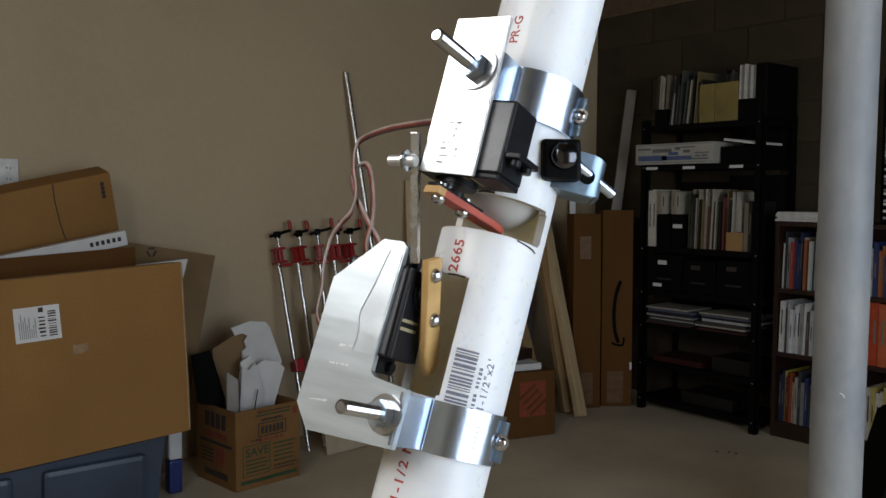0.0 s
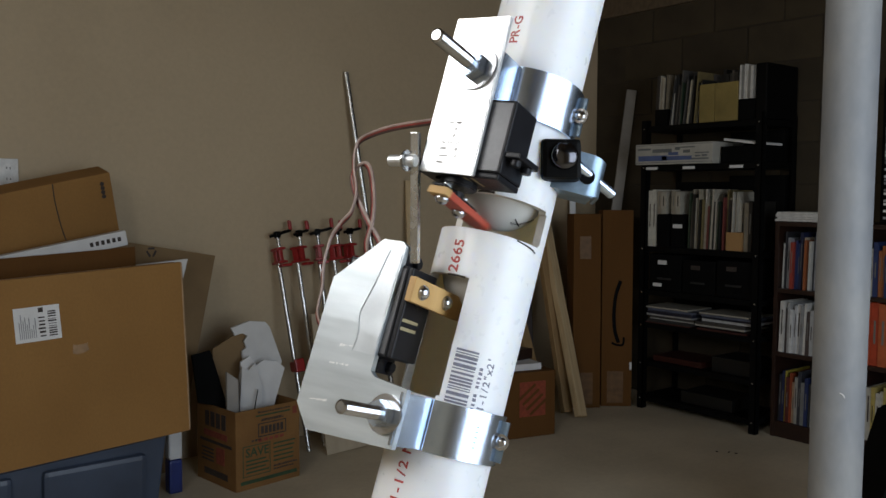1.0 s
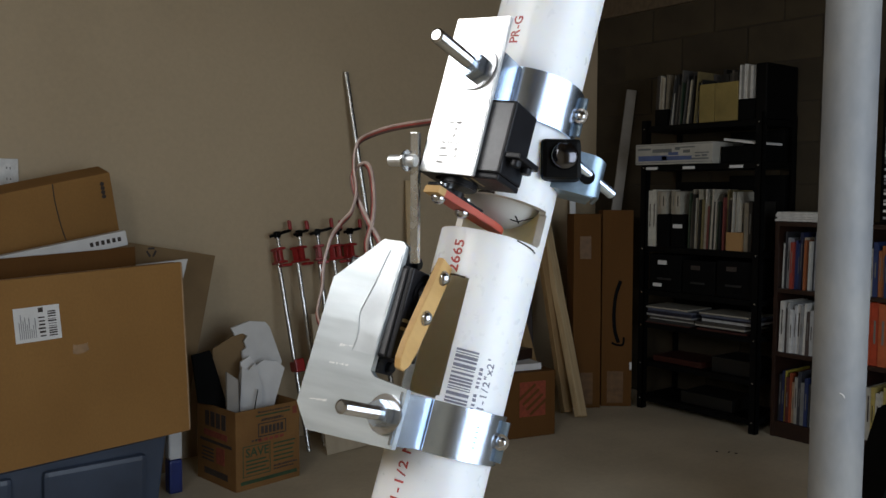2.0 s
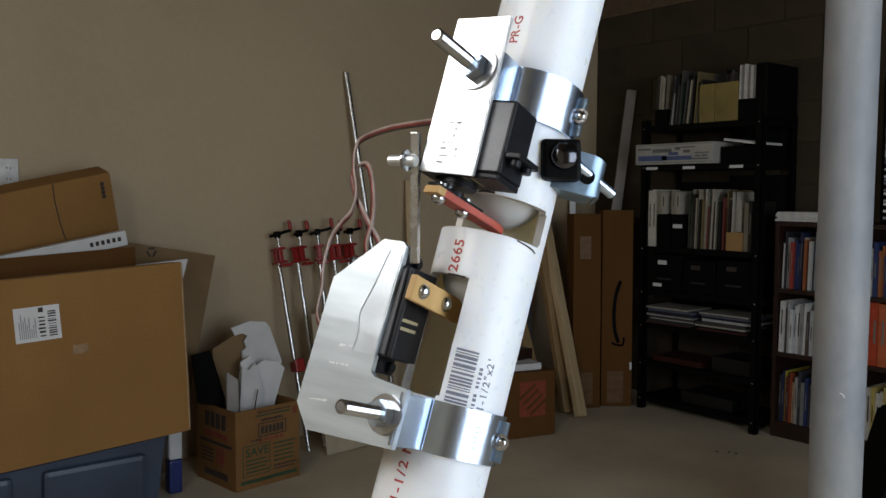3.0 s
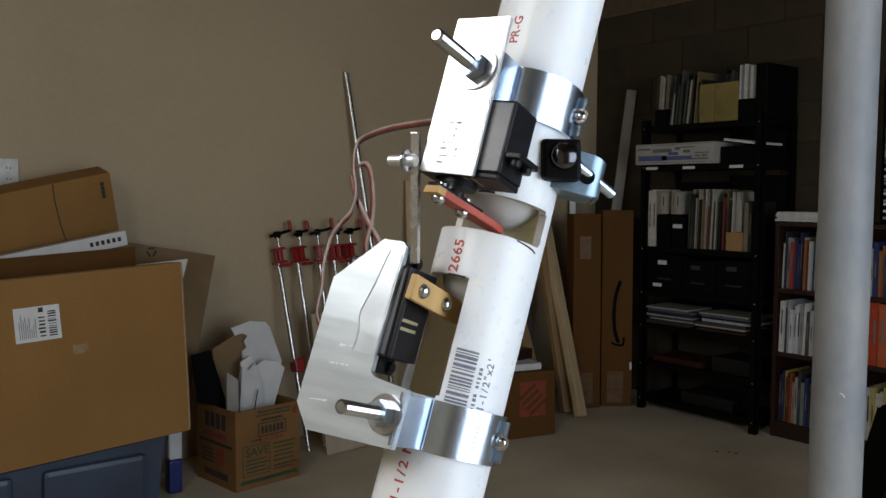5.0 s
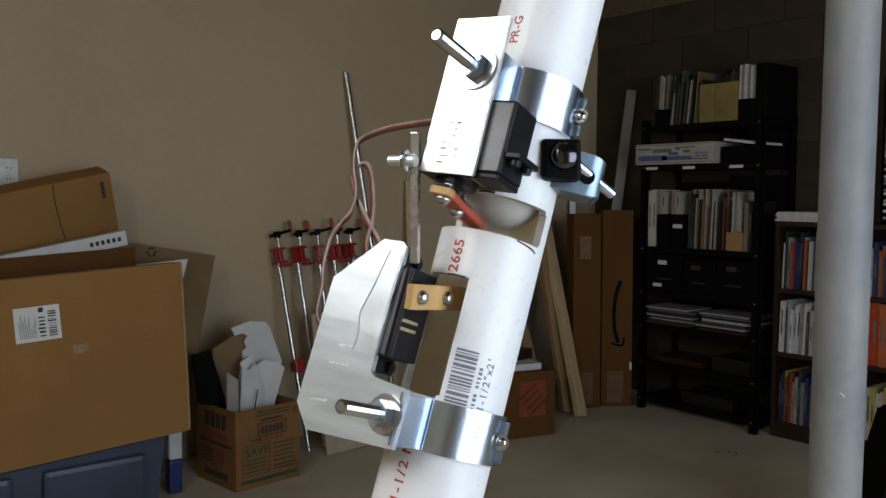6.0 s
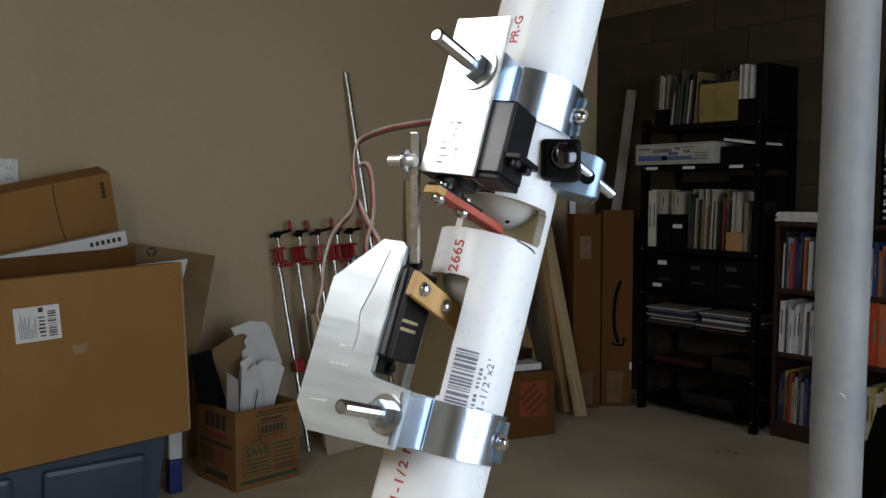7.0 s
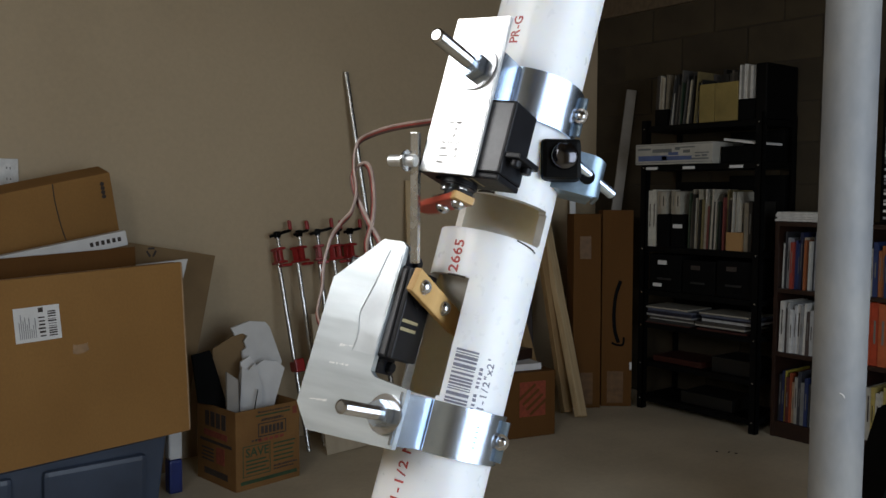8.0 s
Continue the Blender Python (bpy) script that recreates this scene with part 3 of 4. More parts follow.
# servo leads
for k, (mt, nm) in enumerate(((WIREB, "brown lead wire"), (WIRER, "red lead wire"), (WIREW, "white lead wire"))):
    o = Vector((0.35, -0.5, 0.8)) * (k - 1) * 1.0
    pts = [(-12, -42, 41), (-22.7, -42, 39.5), (-42.5, -42, 35.2), (-56.5, -42, 29.2), (-58.8, -42, 23), (-56.6, -42, 14), (-51.8, -42, 3.8), (-51.2, -42, -5.7), (-55.4, -42, -12.2), (-58.7, -42, -20.2), (-58.5, -42, -32.3), (-55.8, -42, -42.5), (-53.9, -42, -55.4), (-47, -38, -64)]
    gpart("servo_lead", tube([Vector(p) + o for p in pts], 0.7, 8), mt, nm, smooth=True)
    o = Vector((0.8, -0.5, 0.25)) * (k - 1) * 1.25
    pts = [(-38, -37, -26), (-39.7, -40, -18.9), (-40, -40, -8.3), (-42.7, -40, 2.6), (-48.2, -40, 14.3), (-52.8, -40, 18), (-57.0, -40, 15.6), (-57.6, -40, 10.4), (-51.9, -40, 1.6), (-42.7, -40, -8.1), (-34.2, -39, -16.5), (-31, -37, -22)]
    gpart("servo_lead", tube([Vector(p) + o for p in pts], 0.85, 8), mt, nm, smooth=True)

# table tennis balls that the gates let through one by one
BALL = 0.0194


def table_tennis_ball(label):
    bm = bmesh.new()
    bmesh.ops.create_uvsphere(bm, u_segments=40, v_segments=24, radius=BALL)
    return solid("ball", bm, BALLSKIN, Matrix(), label, "ball", "table tennis balls", smooth=True)


def ball_line(ball, ways, r=0.00032):
    """A drawn line over the ball through the given directions."""
    return part("ink_mark", tube([Vector(w).normalized() * BALL for w in ways], r, 6), BLACKCARD, ball, "black ink mark")


PLAINBALL = "plain white table tennis ball in the pipe"
balls = [table_tennis_ball(PLAINBALL), table_tennis_ball("white table tennis ball with a black scribble"), table_tennis_ball(PLAINBALL), table_tennis_ball(PLAINBALL), table_tennis_ball("white table tennis ball with a small black star")]
ball_line(balls[1], [(0.49, -0.28, -0.83), (0.58, -0.08, -0.81), (0.66, 0.01, -0.75), (0.73, 0.16, -0.67), (0.75, 0.33, -0.57)])
ball_line(balls[1], [(0.61, -0.30, -0.73), (0.60, -0.16, -0.78), (0.56, 0.04, -0.83)])
for q in (0, 60, 120):
    c, d = 0.045 * math.cos(radians(q)), 0.045 * math.sin(radians(q))
    ball_line(balls[4], [(0.41 + 0.9 * c, -0.24 + d, -0.88 + 0.4 * c), (0.41, -0.24, -0.88), (0.41 - 0.9 * c, -0.24 - d, -0.88 - 0.4 * c)], 0.0006)

# ---- steel post ----
post = thing("steel_post", pose(1.496, 0.7605, 0.0), "white painted steel support post, scuffed", "post")
part("shaft", rod((0, 0, 0.012), (0.012, -0.0095, HIGH - 0.02), 0.0445, seg=48), POST, post, smooth=True)
part("base_plate", box(-0.09, 0.09, -0.09, 0.09, 0, 0.012, 0.002), POST, post)
part("scuff", tube([(-0.037, -0.0262, 0.80), (-0.034, -0.0297, 0.798), (-0.031, -0.0327, 0.792)], 0.0008, 6), PAPER, post, "pale scratch in the paint")

# ---- outlet ----
outlet = thing("outlet", pose(0.756, NORTH, 1.21), "ivory double socket on the tan wall", "outlet")
part("cover", box(-0.035, 0.035, -0.007, 0.0, -0.057, 0.057, 0.002), PLATE, outlet)
for z in (-0.02, 0.02):
    sock = part("socket", rod((0, -0.0095, z), (0, -0.006, z), 0.016, seg=20), PLATE, outlet, smooth=True)
    for x in (-0.006, 0.006):
        part("slot", box(x - 0.0012, x + 0.0012, -0.0102, -0.0094, z - 0.003, z + 0.006), BLACK, sock)

# ---- cartons by the north wall ----


def carton(name, w, d, h, m, label, mt=CARD, bev=0.004, group=""):
    c = thing(name, m, label, "box", group)
    part("body", box(0, w, 0, d, 0, h, bev), mt, c)
    return c


# blue tote under the cartons
tote = thing("storage_tote", pose(0.32, 2.985, 0), "dark blue plastic storage tote under a carton", "tote")
bm = bmesh.new()
got = bmesh.ops.create_cube(bm, size=1.0)["verts"]
for v in got:
    s = 1.0 if v.co.z > 0 else 0.92
    v.co = Vector((0.40 + v.co.x * 0.82 * s, 0.24 + v.co.y * 0.46 * s, (0.265 + 0.05 * v.co.x) * (v.co.z + 0.5)))
bmesh.ops.bevel(bm, geom=list(bm.edges), offset=0.012, segments=3, affect="EDGES")
part("body", bm, BLUETOTE, tote, smooth=True)
for x, w in ((0.17, 0.13), (0.56, 0.17)):
    part("panel", box(x - w, x + w, 0.006, 0.04, -0.01, 0.232, 0.018, Matrix.Rotation(radians(4.5), 4, "X")), BLUETOTE, tote)
jug = thing("bottle", pose(1.225, 3.19, 0), "white bottle with a blue lower half", "bottle")
part("bottom", box(-0.026, 0.026, -0.026, 0.026, 0, 0.13, 0.01), BLUEPLASTIC, jug)
part("top", box(-0.026, 0.026, -0.026, 0.026, 0.131, 0.27, 0.01), FOAM, jug)

# big carton with a shipping label, resting on the tote
big = carton("carton", 0.95, 0.2, 0.602, pose(0.25, 2.955, 0.242) @ pose(0, 0, 0, -5, -3.2, 0), "large plain brown carton with a shipping label, on a tote")
# The flap takes the darker cardboard, as it lies in shade.
part("flap", box(0.02, 0.855, 0.199, 0.204, 0.58, 0.672, 0.001), SHADECARD, big, "raised brown flap")
lab = part("shipping_label", box(0.415, 0.554, -0.0016, 0.0, 0.395, 0.507), PAPER, big, "white shipping label with a barcode")
rnd = random.Random(9)
bm = bmesh.new()
for i in range(11):
    z = 0.407 + i * 0.0078
    add_box(bm, 0.517, 0.542, -0.0024, -0.0015, z, z + rnd.choice((0.002, 0.004, 0.005)))
for i in range(6):
    add_box(bm, 0.486 + rnd.random() * 0.004, 0.507, -0.0024, -0.0015, 0.408 + i * 0.012, 0.412 + i * 0.012 + rnd.random() * 0.004)
add_box(bm, 0.489, 0.504, -0.0024, -0.0015, 0.487, 0.502)
part("label_print", bm, DARKINK, lab)
bm = bmesh.new()
for i in range(9):
    add_box(bm, 0.428 + i * 0.006, 0.4305 + i * 0.006, -0.0024, -0.0015, 0.407, 0.43 + rnd.random() * 0.06)
part("label_text", bm, material("label_grey_ink", (0.35, 0.35, 0.35), 0.8), lab)
part("tape_patch", sheet([(0.582, 0.338), (0.598, 0.332), (0.622, 0.336), (0.636, 0.343), (0.63, 0.358), (0.634, 0.366), (0.60, 0.363), (0.586, 0.368)], -0.0012, 0.0), TAPE, big, "torn clear tape")
part("crease", tube([(0.02, 0.0006, 0.30), (0.2, 0.0008, 0.302), (0.5, 0.0007, 0.299), (0.93, 0.0008, 0.301)], 0.0012, 5), CARD, big)
part("crease", tube([(0.895, 0.0006, 0.01), (0.893, 0.0008, 0.3), (0.897, 0.0006, 0.59)], 0.0012, 5), CARD, big)
part("worn_edge", tube([(0.9485, 0.002, 0.004), (0.9495, 0.0015, 0.2), (0.9485, 0.0018, 0.4), (0.949, 0.002, 0.598)], 0.0035, 6), CARDEDGE, big, "pale worn cardboard edge")
part("tape", box(0.0, 0.95, 0.07, 0.13, 0.602, 0.6035), TAPE, big)

skew = Matrix.Identity(4)
skew[0][2] = 0.05
for ob in [c for c in big.children if c.name.split(".")[0] in ("body", "flap", "worn_edge", "tape")]:
    ob.data.transform(skew)

# slanting carton behind it
acer = carton("carton", 0.56, 0.12, 0.27, pose(0.55, 3.352, 0.838) @ pose(0, 0, 0, 13, -12.5, 0), "brown computer carton slanting on other boxes")
for x, z, s in ((0.525, 0.185, 1.0), (0.12, 0.13, 0.6)):
    bm = bmesh.new()
    for i in range(4):
        ring = rod((x, -0.0012, z + i * 0.016 * s), (x, 0, z + i * 0.016 * s), 0.008 * s, seg=14)
        me = bpy.data.meshes.new("logo")
        ring.to_mesh(me)
        bm.from_mesh(me)
        bpy.data.meshes.remove(me)
    part("logo_mark", bm, DARKINK, acer, "dark printed mark")
part("crease", tube([(0.355, 0.0012, 0.268), (0.352, 0.0012, 0.2), (0.358, 0.0012, 0.1), (0.372, 0.0012, 0.004)], 0.0026, 6), DARKINK, acer, "dark creased seam")
# white flat box under it
flat = carton("flat_box", 0.62, 0.05, 0.055, pose(0.475, 3.232, 0.836) @ pose(0, 0, 0, 0, -10.5, 0), "white flat box with printed symbols", FOAM)
for i in range(6):
    part("symbol", box(0.485 + i * 0.02, 0.497 + i * 0.02, -0.001, 0, 0.02, 0.036), DARKINK, flat)
# brown board with a printed ring
panel = thing("cardboard_sheet", pose(1.02, 3.34, 0.0) @ pose(0, 0, 0, -3), "brown cardboard sheet with a recycling mark, leaning on the wall", "sheet")
part("board", sheet([(0.0, 0.03), (0.27, 0.03), (0.47, 0.885), (0.12, 0.95), (0.0, 0.955)], 0, 0.012), GREYBOARD, panel)
for i in range(3):
    q = radians(90 + 120 * i)
    part("mark", box(-0.013, 0.013, -0.0015, 0, -0.004, 0.004, 0, Matrix.Translation((0.205 + 0.014 * math.cos(q), 0, 0.91 + 0.014 * math.sin(q))) @ Matrix.Rotation(-q + radians(90), 4, "Y")), DARKINK, panel)
ws = thing("foam_sheet", pose(0.98, 3.23, 0.0) @ pose(0, 0, 0, -2.5), "white foam sheet standing behind the carton", "sheet")
part("board", sheet([(0.0, 0.03), (0.1, 0.03), (0.345, 0.885), (0.05, 0.865), (0.0, 0.86)], 0, 0.02), FOAM, ws)

# moving box with odds and ends
mv = thing("moving_box", pose(1.406, 3.03, 0, 0, 0, 7), "open brown moving box full of scrap board", "box")
W, D, T = 0.295, 0.285, 0.005
part("front", box(0, W, 0, T, 0, 0.31, 0.001), MOVCARD, mv)
part("rear", box(0, W, D - T, D, 0, 0.31, 0.001), MOVCARD, mv)
part("side", box(0, T, T + 0.0005, D - T - 0.0005, 0, 0.31, 0.001), MOVCARD, mv)
part("side", box(W - T, W, T + 0.0005, D - T - 0.0005, 0, 0.31, 0.001), MOVCARD, mv)
part("bottom", box(T, W - T, T, D - T, 0.001, 0.006), MOVCARD, mv)


def flat_text(text, size, m, mt, parent, label=""):
    bm = letters(text, size, 0.0003)
    bmesh.ops.transform(bm, matrix=m @ Matrix.Rotation(radians(90), 4, "X"), verts=bm.verts)
    return part("lettering", bm, mt, parent, label)


bm = bmesh.new()
for x0, x1, z0, z1 in ((0.10, 0.23, 0.246, 0.25), (0.10, 0.23, 0.196, 0.2), (0.10, 0.104, 0.2, 0.246), (0.226, 0.23, 0.2, 0.246)):
    part("logo_frame", box(x0, x1, -0.001, 0, z0, z1), DARKINK, mv)
for i in range(6):
    add_box(bm, 0.113 + i * 0.018, 0.126 + i * 0.018, -0.001, 0, 0.207, 0.237)
part("logo_block", bm, DARKINK, mv, "dark block of print in a thin frame")
for x0, x1, z0, z1 in ((0.03, 0.155, 0.168, 0.171), (0.03, 0.155, 0.05, 0.053), (0.03, 0.033, 0.053, 0.168), (0.152, 0.155, 0.053, 0.168)):
    part("print_frame", box(x0, x1, -0.001, 0, z0, z1), GREENPRINT, mv)
part("print_bar", box(0.262, 0.282, -0.001, 0, 0.262, 0.292), REDPRINT, mv)
part("print_bar", box(0.12, 0.21, -0.001, 0, 0.262, 0.266), DARKINK, mv)
flat_text("SAVE", 0.048, Matrix.Translation((0.095, -0.0008, 0.142)), GREENPRINT, mv, "dark green printed word")
bm = bmesh.new()
for i in range(5):
    part("print_bar", box(0.17, 0.26 + 0.02 * rnd.random(), -0.001, 0, 0.155 - i * 0.017, 0.161 - i * 0.017), GREENPRINT, mv)
for i in range(4):
    part("print_bar", box(0.045, 0.13 + 0.02 * rnd.random(), -0.001, 0, 0.108 - i * 0.015, 0.114 - i * 0.015), GREENPRINT, mv)
part("print_bar", box(0.09, 0.25, -0.001, 0, 0.277, 0.283), GREENPRINT, mv)
rnd = random.Random(23)
for z0, xa, xb in ((0.290, 0.10, 0.25), (0.256, 0.115, 0.215), (0.183, 0.07, 0.10), (0.066, 0.17, 0.275), (0.054, 0.17, 0.26)):
    x = xa
    while x < xb:
        w = rnd.uniform(0.004, 0.012)
        part("print_bar", box(x, x + w, -0.001, 0, z0, z0 + rnd.uniform(0.005, 0.008)), DARKINK, mv)
        x += w + rnd.uniform(0.002, 0.005)
for y0, y1, z0, z1 in ((0.03, 0.26, 0.16, 0.172), (0.16, 0.25, 0.085, 0.092), (0.16, 0.25, 0.1, 0.107), (0.16, 0.24, 0.115, 0.122), (0.16, 0.25, 0.13, 0.137)):
    part("print_bar", box(-0.001, 0, y0, y1, z0, z1), DARKINK, mv)
part("print_stripe", box(0.02, 0.28, -0.001, 0, 0.022, 0.036), GREENPRINT, mv)
bm = bmesh.new()
for i in range(5):
    add_box(bm, 0.10 + i * 0.025, 0.118 + i * 0.025, -0.001, 0, 0.178, 0.19)
part("red_line", bm, REDPRINT, mv)
for y0, y1, z0, z1 in ((0.07, 0.10, 0.225, 0.285), (0.11, 0.14, 0.225, 0.285), (0.15, 0.18, 0.225, 0.285), (0.19, 0.22, 0.225, 0.285), (0.06, 0.23, 0.03, 0.055)):
    part("print_bar", box(-0.001, 0, y0, y1, z0, z1), DARKINK, mv)
part("side_mark", box(-0.001, 0, 0.08, 0.14, 0.085, 0.15), REDPRINT, mv)
part("side_mark", box(-0.001, 0, 0.06, 0.23, 0.185, 0.21), REDPRINT, mv)
MVP = pose(1.406, 3.03, 0, 0, 0, 7)


def scrap(name, pts, y, t, mt, label, lean=0.0):
    return solid(name, sheet(pts, 0, t, 0.0006), mt, pose(0, y, 0.0, -lean * 0.3), label, "scrap board")


scrap("foam_scrap", [(1.49, 0.60), (1.57, 0.622), (1.64, 0.612), (1.66, 0.59), (1.715, 0.44), (1.66, 0.31), (1.66, 0.03), (1.52, 0.03), (1.525, 0.4), (1.54, 0.46), (1.536, 0.5), (1.555, 0.515), (1.545, 0.54), (1.56, 0.562), (1.54, 0.575), (1.505, 0.568)], 3.24, 0.012, FOAM, "torn white foam board sticking out of the box")
scrap("grey_scrap", [(1.42, 0.03), (1.60, 0.03), (1.60, 0.57), (1.53, 0.575), (1.42, 0.52)], 3.262, 0.008, GREYBOARD, "grey torn board in the box")
scrap("foam_scrap", [(1.50, 0.22), (1.63, 0.22), (1.65, 0.30), (1.695, 0.425), (1.66, 0.455), (1.60, 0.468), (1.57, 0.45), (1.54, 0.49), (1.50, 0.47)], 3.165, 0.01, PAPER, "crumpled white packing piece in the box", 6)
scrap("packing_bag", [(1.47, 0.2), (1.56, 0.2), (1.575, 0.36), (1.545, 0.47), (1.52, 0.44), (1.49, 0.46)], 3.135, 0.008, FOAM, "clear-white packing bag in the box", 4)
scrap("board_offcut", [(1.405, 0.03), (1.455, 0.03), (1.452, 0.42), (1.405, 0.455)], 3.10, 0.012, WHITEWOOD, "white board offcut in the box")
scrap("black_sheet", [(1.40, 0.03), (1.45, 0.03), (1.44, 0.31), (1.40, 0.45), (1.375, 0.53), (1.30, 0.52), (1.325, 0.33), (1.395, 0.31)], 3.18, 0.012, BLACKCARD, "black thin board leaning in the box")
solid("cable_end", tube([(0, 0, 0), (0.008, 0, 0.04), (0.018, 0.002, 0.08)], 0.0025, 6), BLACK, MVP @ pose(0.13, 0.07, 0.285), "black cable end in the box", "cable")

# ---- bar clamps leaning on the north wall ----


def bar_clamp():
    c = thing("pipe_bar_clamp", Matrix(), "red cast pipe clamp on a galvanised pipe, leaning on the wall", "clamp", "pipe clamps on the wall")
    part("bar", rod((0, 0, 0.0), (0, 0, 0.90), 0.0105, seg=16), GALV, c, smooth=True)
    bm = box(-0.014, 0.014, -0.014, 0.014, 0.848, 0.905, 0.005)
    add_box(bm, -0.011, 0.009, -0.042, -0.02, 0.848, 0.905, 0.006)
    add_box(bm, -0.022, 0.022, -0.050, 0.017, 0.90, 0.912, 0.004)
    add_box(bm, -0.025, 0.019, -0.056, 0.017, 0.84, 0.851, 0.004)
    part("head", bm, REDCAST, c, "red cast iron clamp head")
    part("jaw", box(-0.018, 0.034, -0.066, -0.03, 0.822, 0.835, 0.004), REDCAST, c)
    part("screw", rod((0, -0.03, 0.905), (0, -0.03, 0.975), 0.008, seg=12), GALV, c, smooth=True)
    cr = part("crank", box(-0.012, 0.012, -0.042, -0.018, 0.955, 0.985, 0.004), BLACK, c)
    part("crank_arm", rod((-0.035, -0.03, 0.965), (0.07, -0.03, 0.985), 0.007, seg=10), BLACK, cr, smooth=True)
    part("crank_grip", rod((0.07, -0.03, 0.985), (0.07, -0.03, 1.03), 0.009, seg=10, bev=0.003), REDCAST, cr, smooth=True)
    bm = box(-0.019, 0.019, -0.04, 0.016, 0.355, 0.40, 0.006)
    add_box(bm, -0.022, 0.022, -0.05, -0.036, 0.353, 0.41, 0.004)
    part("tail_jaw", bm, REDCAST, c, "red sliding tail jaw")
    return c


rows = [(1.893, 3.33, -12, -3.5, 0), (1.98, 3.34, -11, -3.0, 25), (2.075, 3.36, -10, -1.5, -20), (2.165, 3.36, -10.5, -2.0, 40), (2.208, 3.37, -10, 0.5, 10)]
first = bar_clamp()
for i, (x, y, rx, ry, rz) in enumerate(rows):
    m = pose(x, y, 0.003, rx, ry, 0) @ pose(0, 0, 0, 0, 0, rz)
    if i == 0:
        first.matrix_basis = m
    else:
        copy_thing(first, m)

# ---- long stock leaning on the north wall ----


def leaning(name, w, t, length, x, y, tilt, slant, mt, label, cat, turn=0, bev=0.003):
    return solid(name, box(-w / 2, w / 2, -t / 2, t / 2, 0, length, bev), mt, pose(x, y, 0.004, -tilt, slant, 0) @ pose(0, 0, 0, 0, 0, turn), label, cat)


def stock(name, w, t, foot, top, mt, label, cat, turn=0.0):
    """A straight piece from its foot to its top end."""
    a, b = Vector(foot), Vector(top)
    m = Matrix.Translation(a) @ (b - a).to_track_quat("Z", "Y").to_matrix().to_4x4() @ pose(0, 0, 0, 0, 0, turn)
    return solid(name, box(-w / 2, w / 2, -t / 2, t / 2, 0, (b - a).length, 0.003), mt, m, label, cat)


solid("steel_rod", rod((2.407, 3.375, 0.006), (2.231, 3.555, 1.716), 0.013, seg=14), GALV, Matrix(), "long grey steel tube leaning on the wall", "tube", smooth=True)
leaning("plywood_panel", 0.30, 0.012, 0.62, 2.08, 3.24, 9, -2, PLYWOOD, "pale plywood panel leaning among clamps", "panel")
stock("thin_plank", 0.028, 0.018, (2.517, 3.381, 0.006), (2.593, 3.555, 1.208), PINE, "thin brown plank leaning on the wall", "plank")
stock("pine_board", 0.058, 0.036, (3.265, 2.975, 0.014), (3.50, 3.54, 1.19), PINE, "pale pine board leaning on the wall", "board", 25)
stock("pine_board", 0.05, 0.036, (3.27, 3.08, 0.014), (3.44, 3.54, 1.25), OLDPINE, "darker pine board leaning on the wall", "board", 10)
stock("pine_board", 0.06, 0.03, (3.13, 3.1, 0.012), (3.16, 3.53, 1.0), OLDPINE, "weathered pine board leaning on the wall", "board", 5)
stock("metal_rail", 0.035, 0.02, (3.58, 3.30, 0.006), (3.79, 3.55, 1.2), ALU, "shiny metal rail leaning in the corner", "rail")
stock("dark_plank", 0.09, 0.02, (3.3, 3.40, 0.006), (3.36, 3.55, 1.15), DARKWOOD, "dark plank leaning on the wall", "plank")
stock("primed_trim", 0.055, 0.02, (3.70, 3.29, 0.006), (3.975, 3.27, 1.74), WHITEWOOD, "white primed trim board standing in the corner", "trim board", 55)

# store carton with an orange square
hd = carton("carton", 0.27, 0.3, 0.31, pose(2.70, 2.93, 0, 0, 0, -14), "brown carton with an orange square, cluttered on top", SHADECARD)
part("orange_square", box(0.075, 0.215, -0.0015, 0, 0.10, 0.265), ORANGEPRINT, hd, "orange printed square")
bm = bmesh.new()
for i in range(4):
    add_box(bm, 0.09, 0.20, -0.003, -0.0015, 0.125 + i * 0.032, 0.138 + i * 0.032, 0, Matrix.Translation((0.145, 0, 0.18)) @ Matrix.Rotation(radians(-38), 4, "Y") @ Matrix.Translation((-0.145, 0, -0.18)))
part("square_print", bm, SHADECARD, hd)
solid("paper_sheet", box(0, 0.2, 0, 0.2, 0, 0.03, 0.002), PAPER, pose(2.72, 2.96, 0.312, 0, 0, -14), "loose papers on the carton", "papers")
solid("tool_tray", box(0, 0.2, 0, 0.12, 0, 0.05, 0.006), DARKWOOD, pose(2.76, 3.0, 0.343, 0, 0, 5), "dark tray of small parts on the papers", "tray")
solid("power_tool", box(0, 0.11, 0, 0.12, 0, 0.3, 0.02), BLACK, pose(3.02, 3.2, 0.0, 0, 0, 5), "black tool case standing behind boards", "case")

solid("round_knob", rod((0, 0, 0), (0, -0.02, 0), 0.028, seg=20, bev=0.004), GALV, pose(3.07, 3.198, 0.24, 0, 0, 5), "grey round knob on the black tool case", "knob", smooth=True)

# two tall cartons in the corner


def tall(x, y, turn, w, d, h, tilt, label):
    c = thing("tall_carton", pose(x, y, 0.0, -tilt, 0, turn), label, "box", "tall cartons in the corner")
    # Corner shade is carried by the darker cardboard and tape colours.
    part("body", box(0, w, 0, d, 0, h, 0.004), SHADECARD, c)
    part("tape", box(w * 0.2, w * 0.72, -0.0012, 0, 0.02, 0.19), SHADETAPE, c, "pale strip of packing tape")
    return c


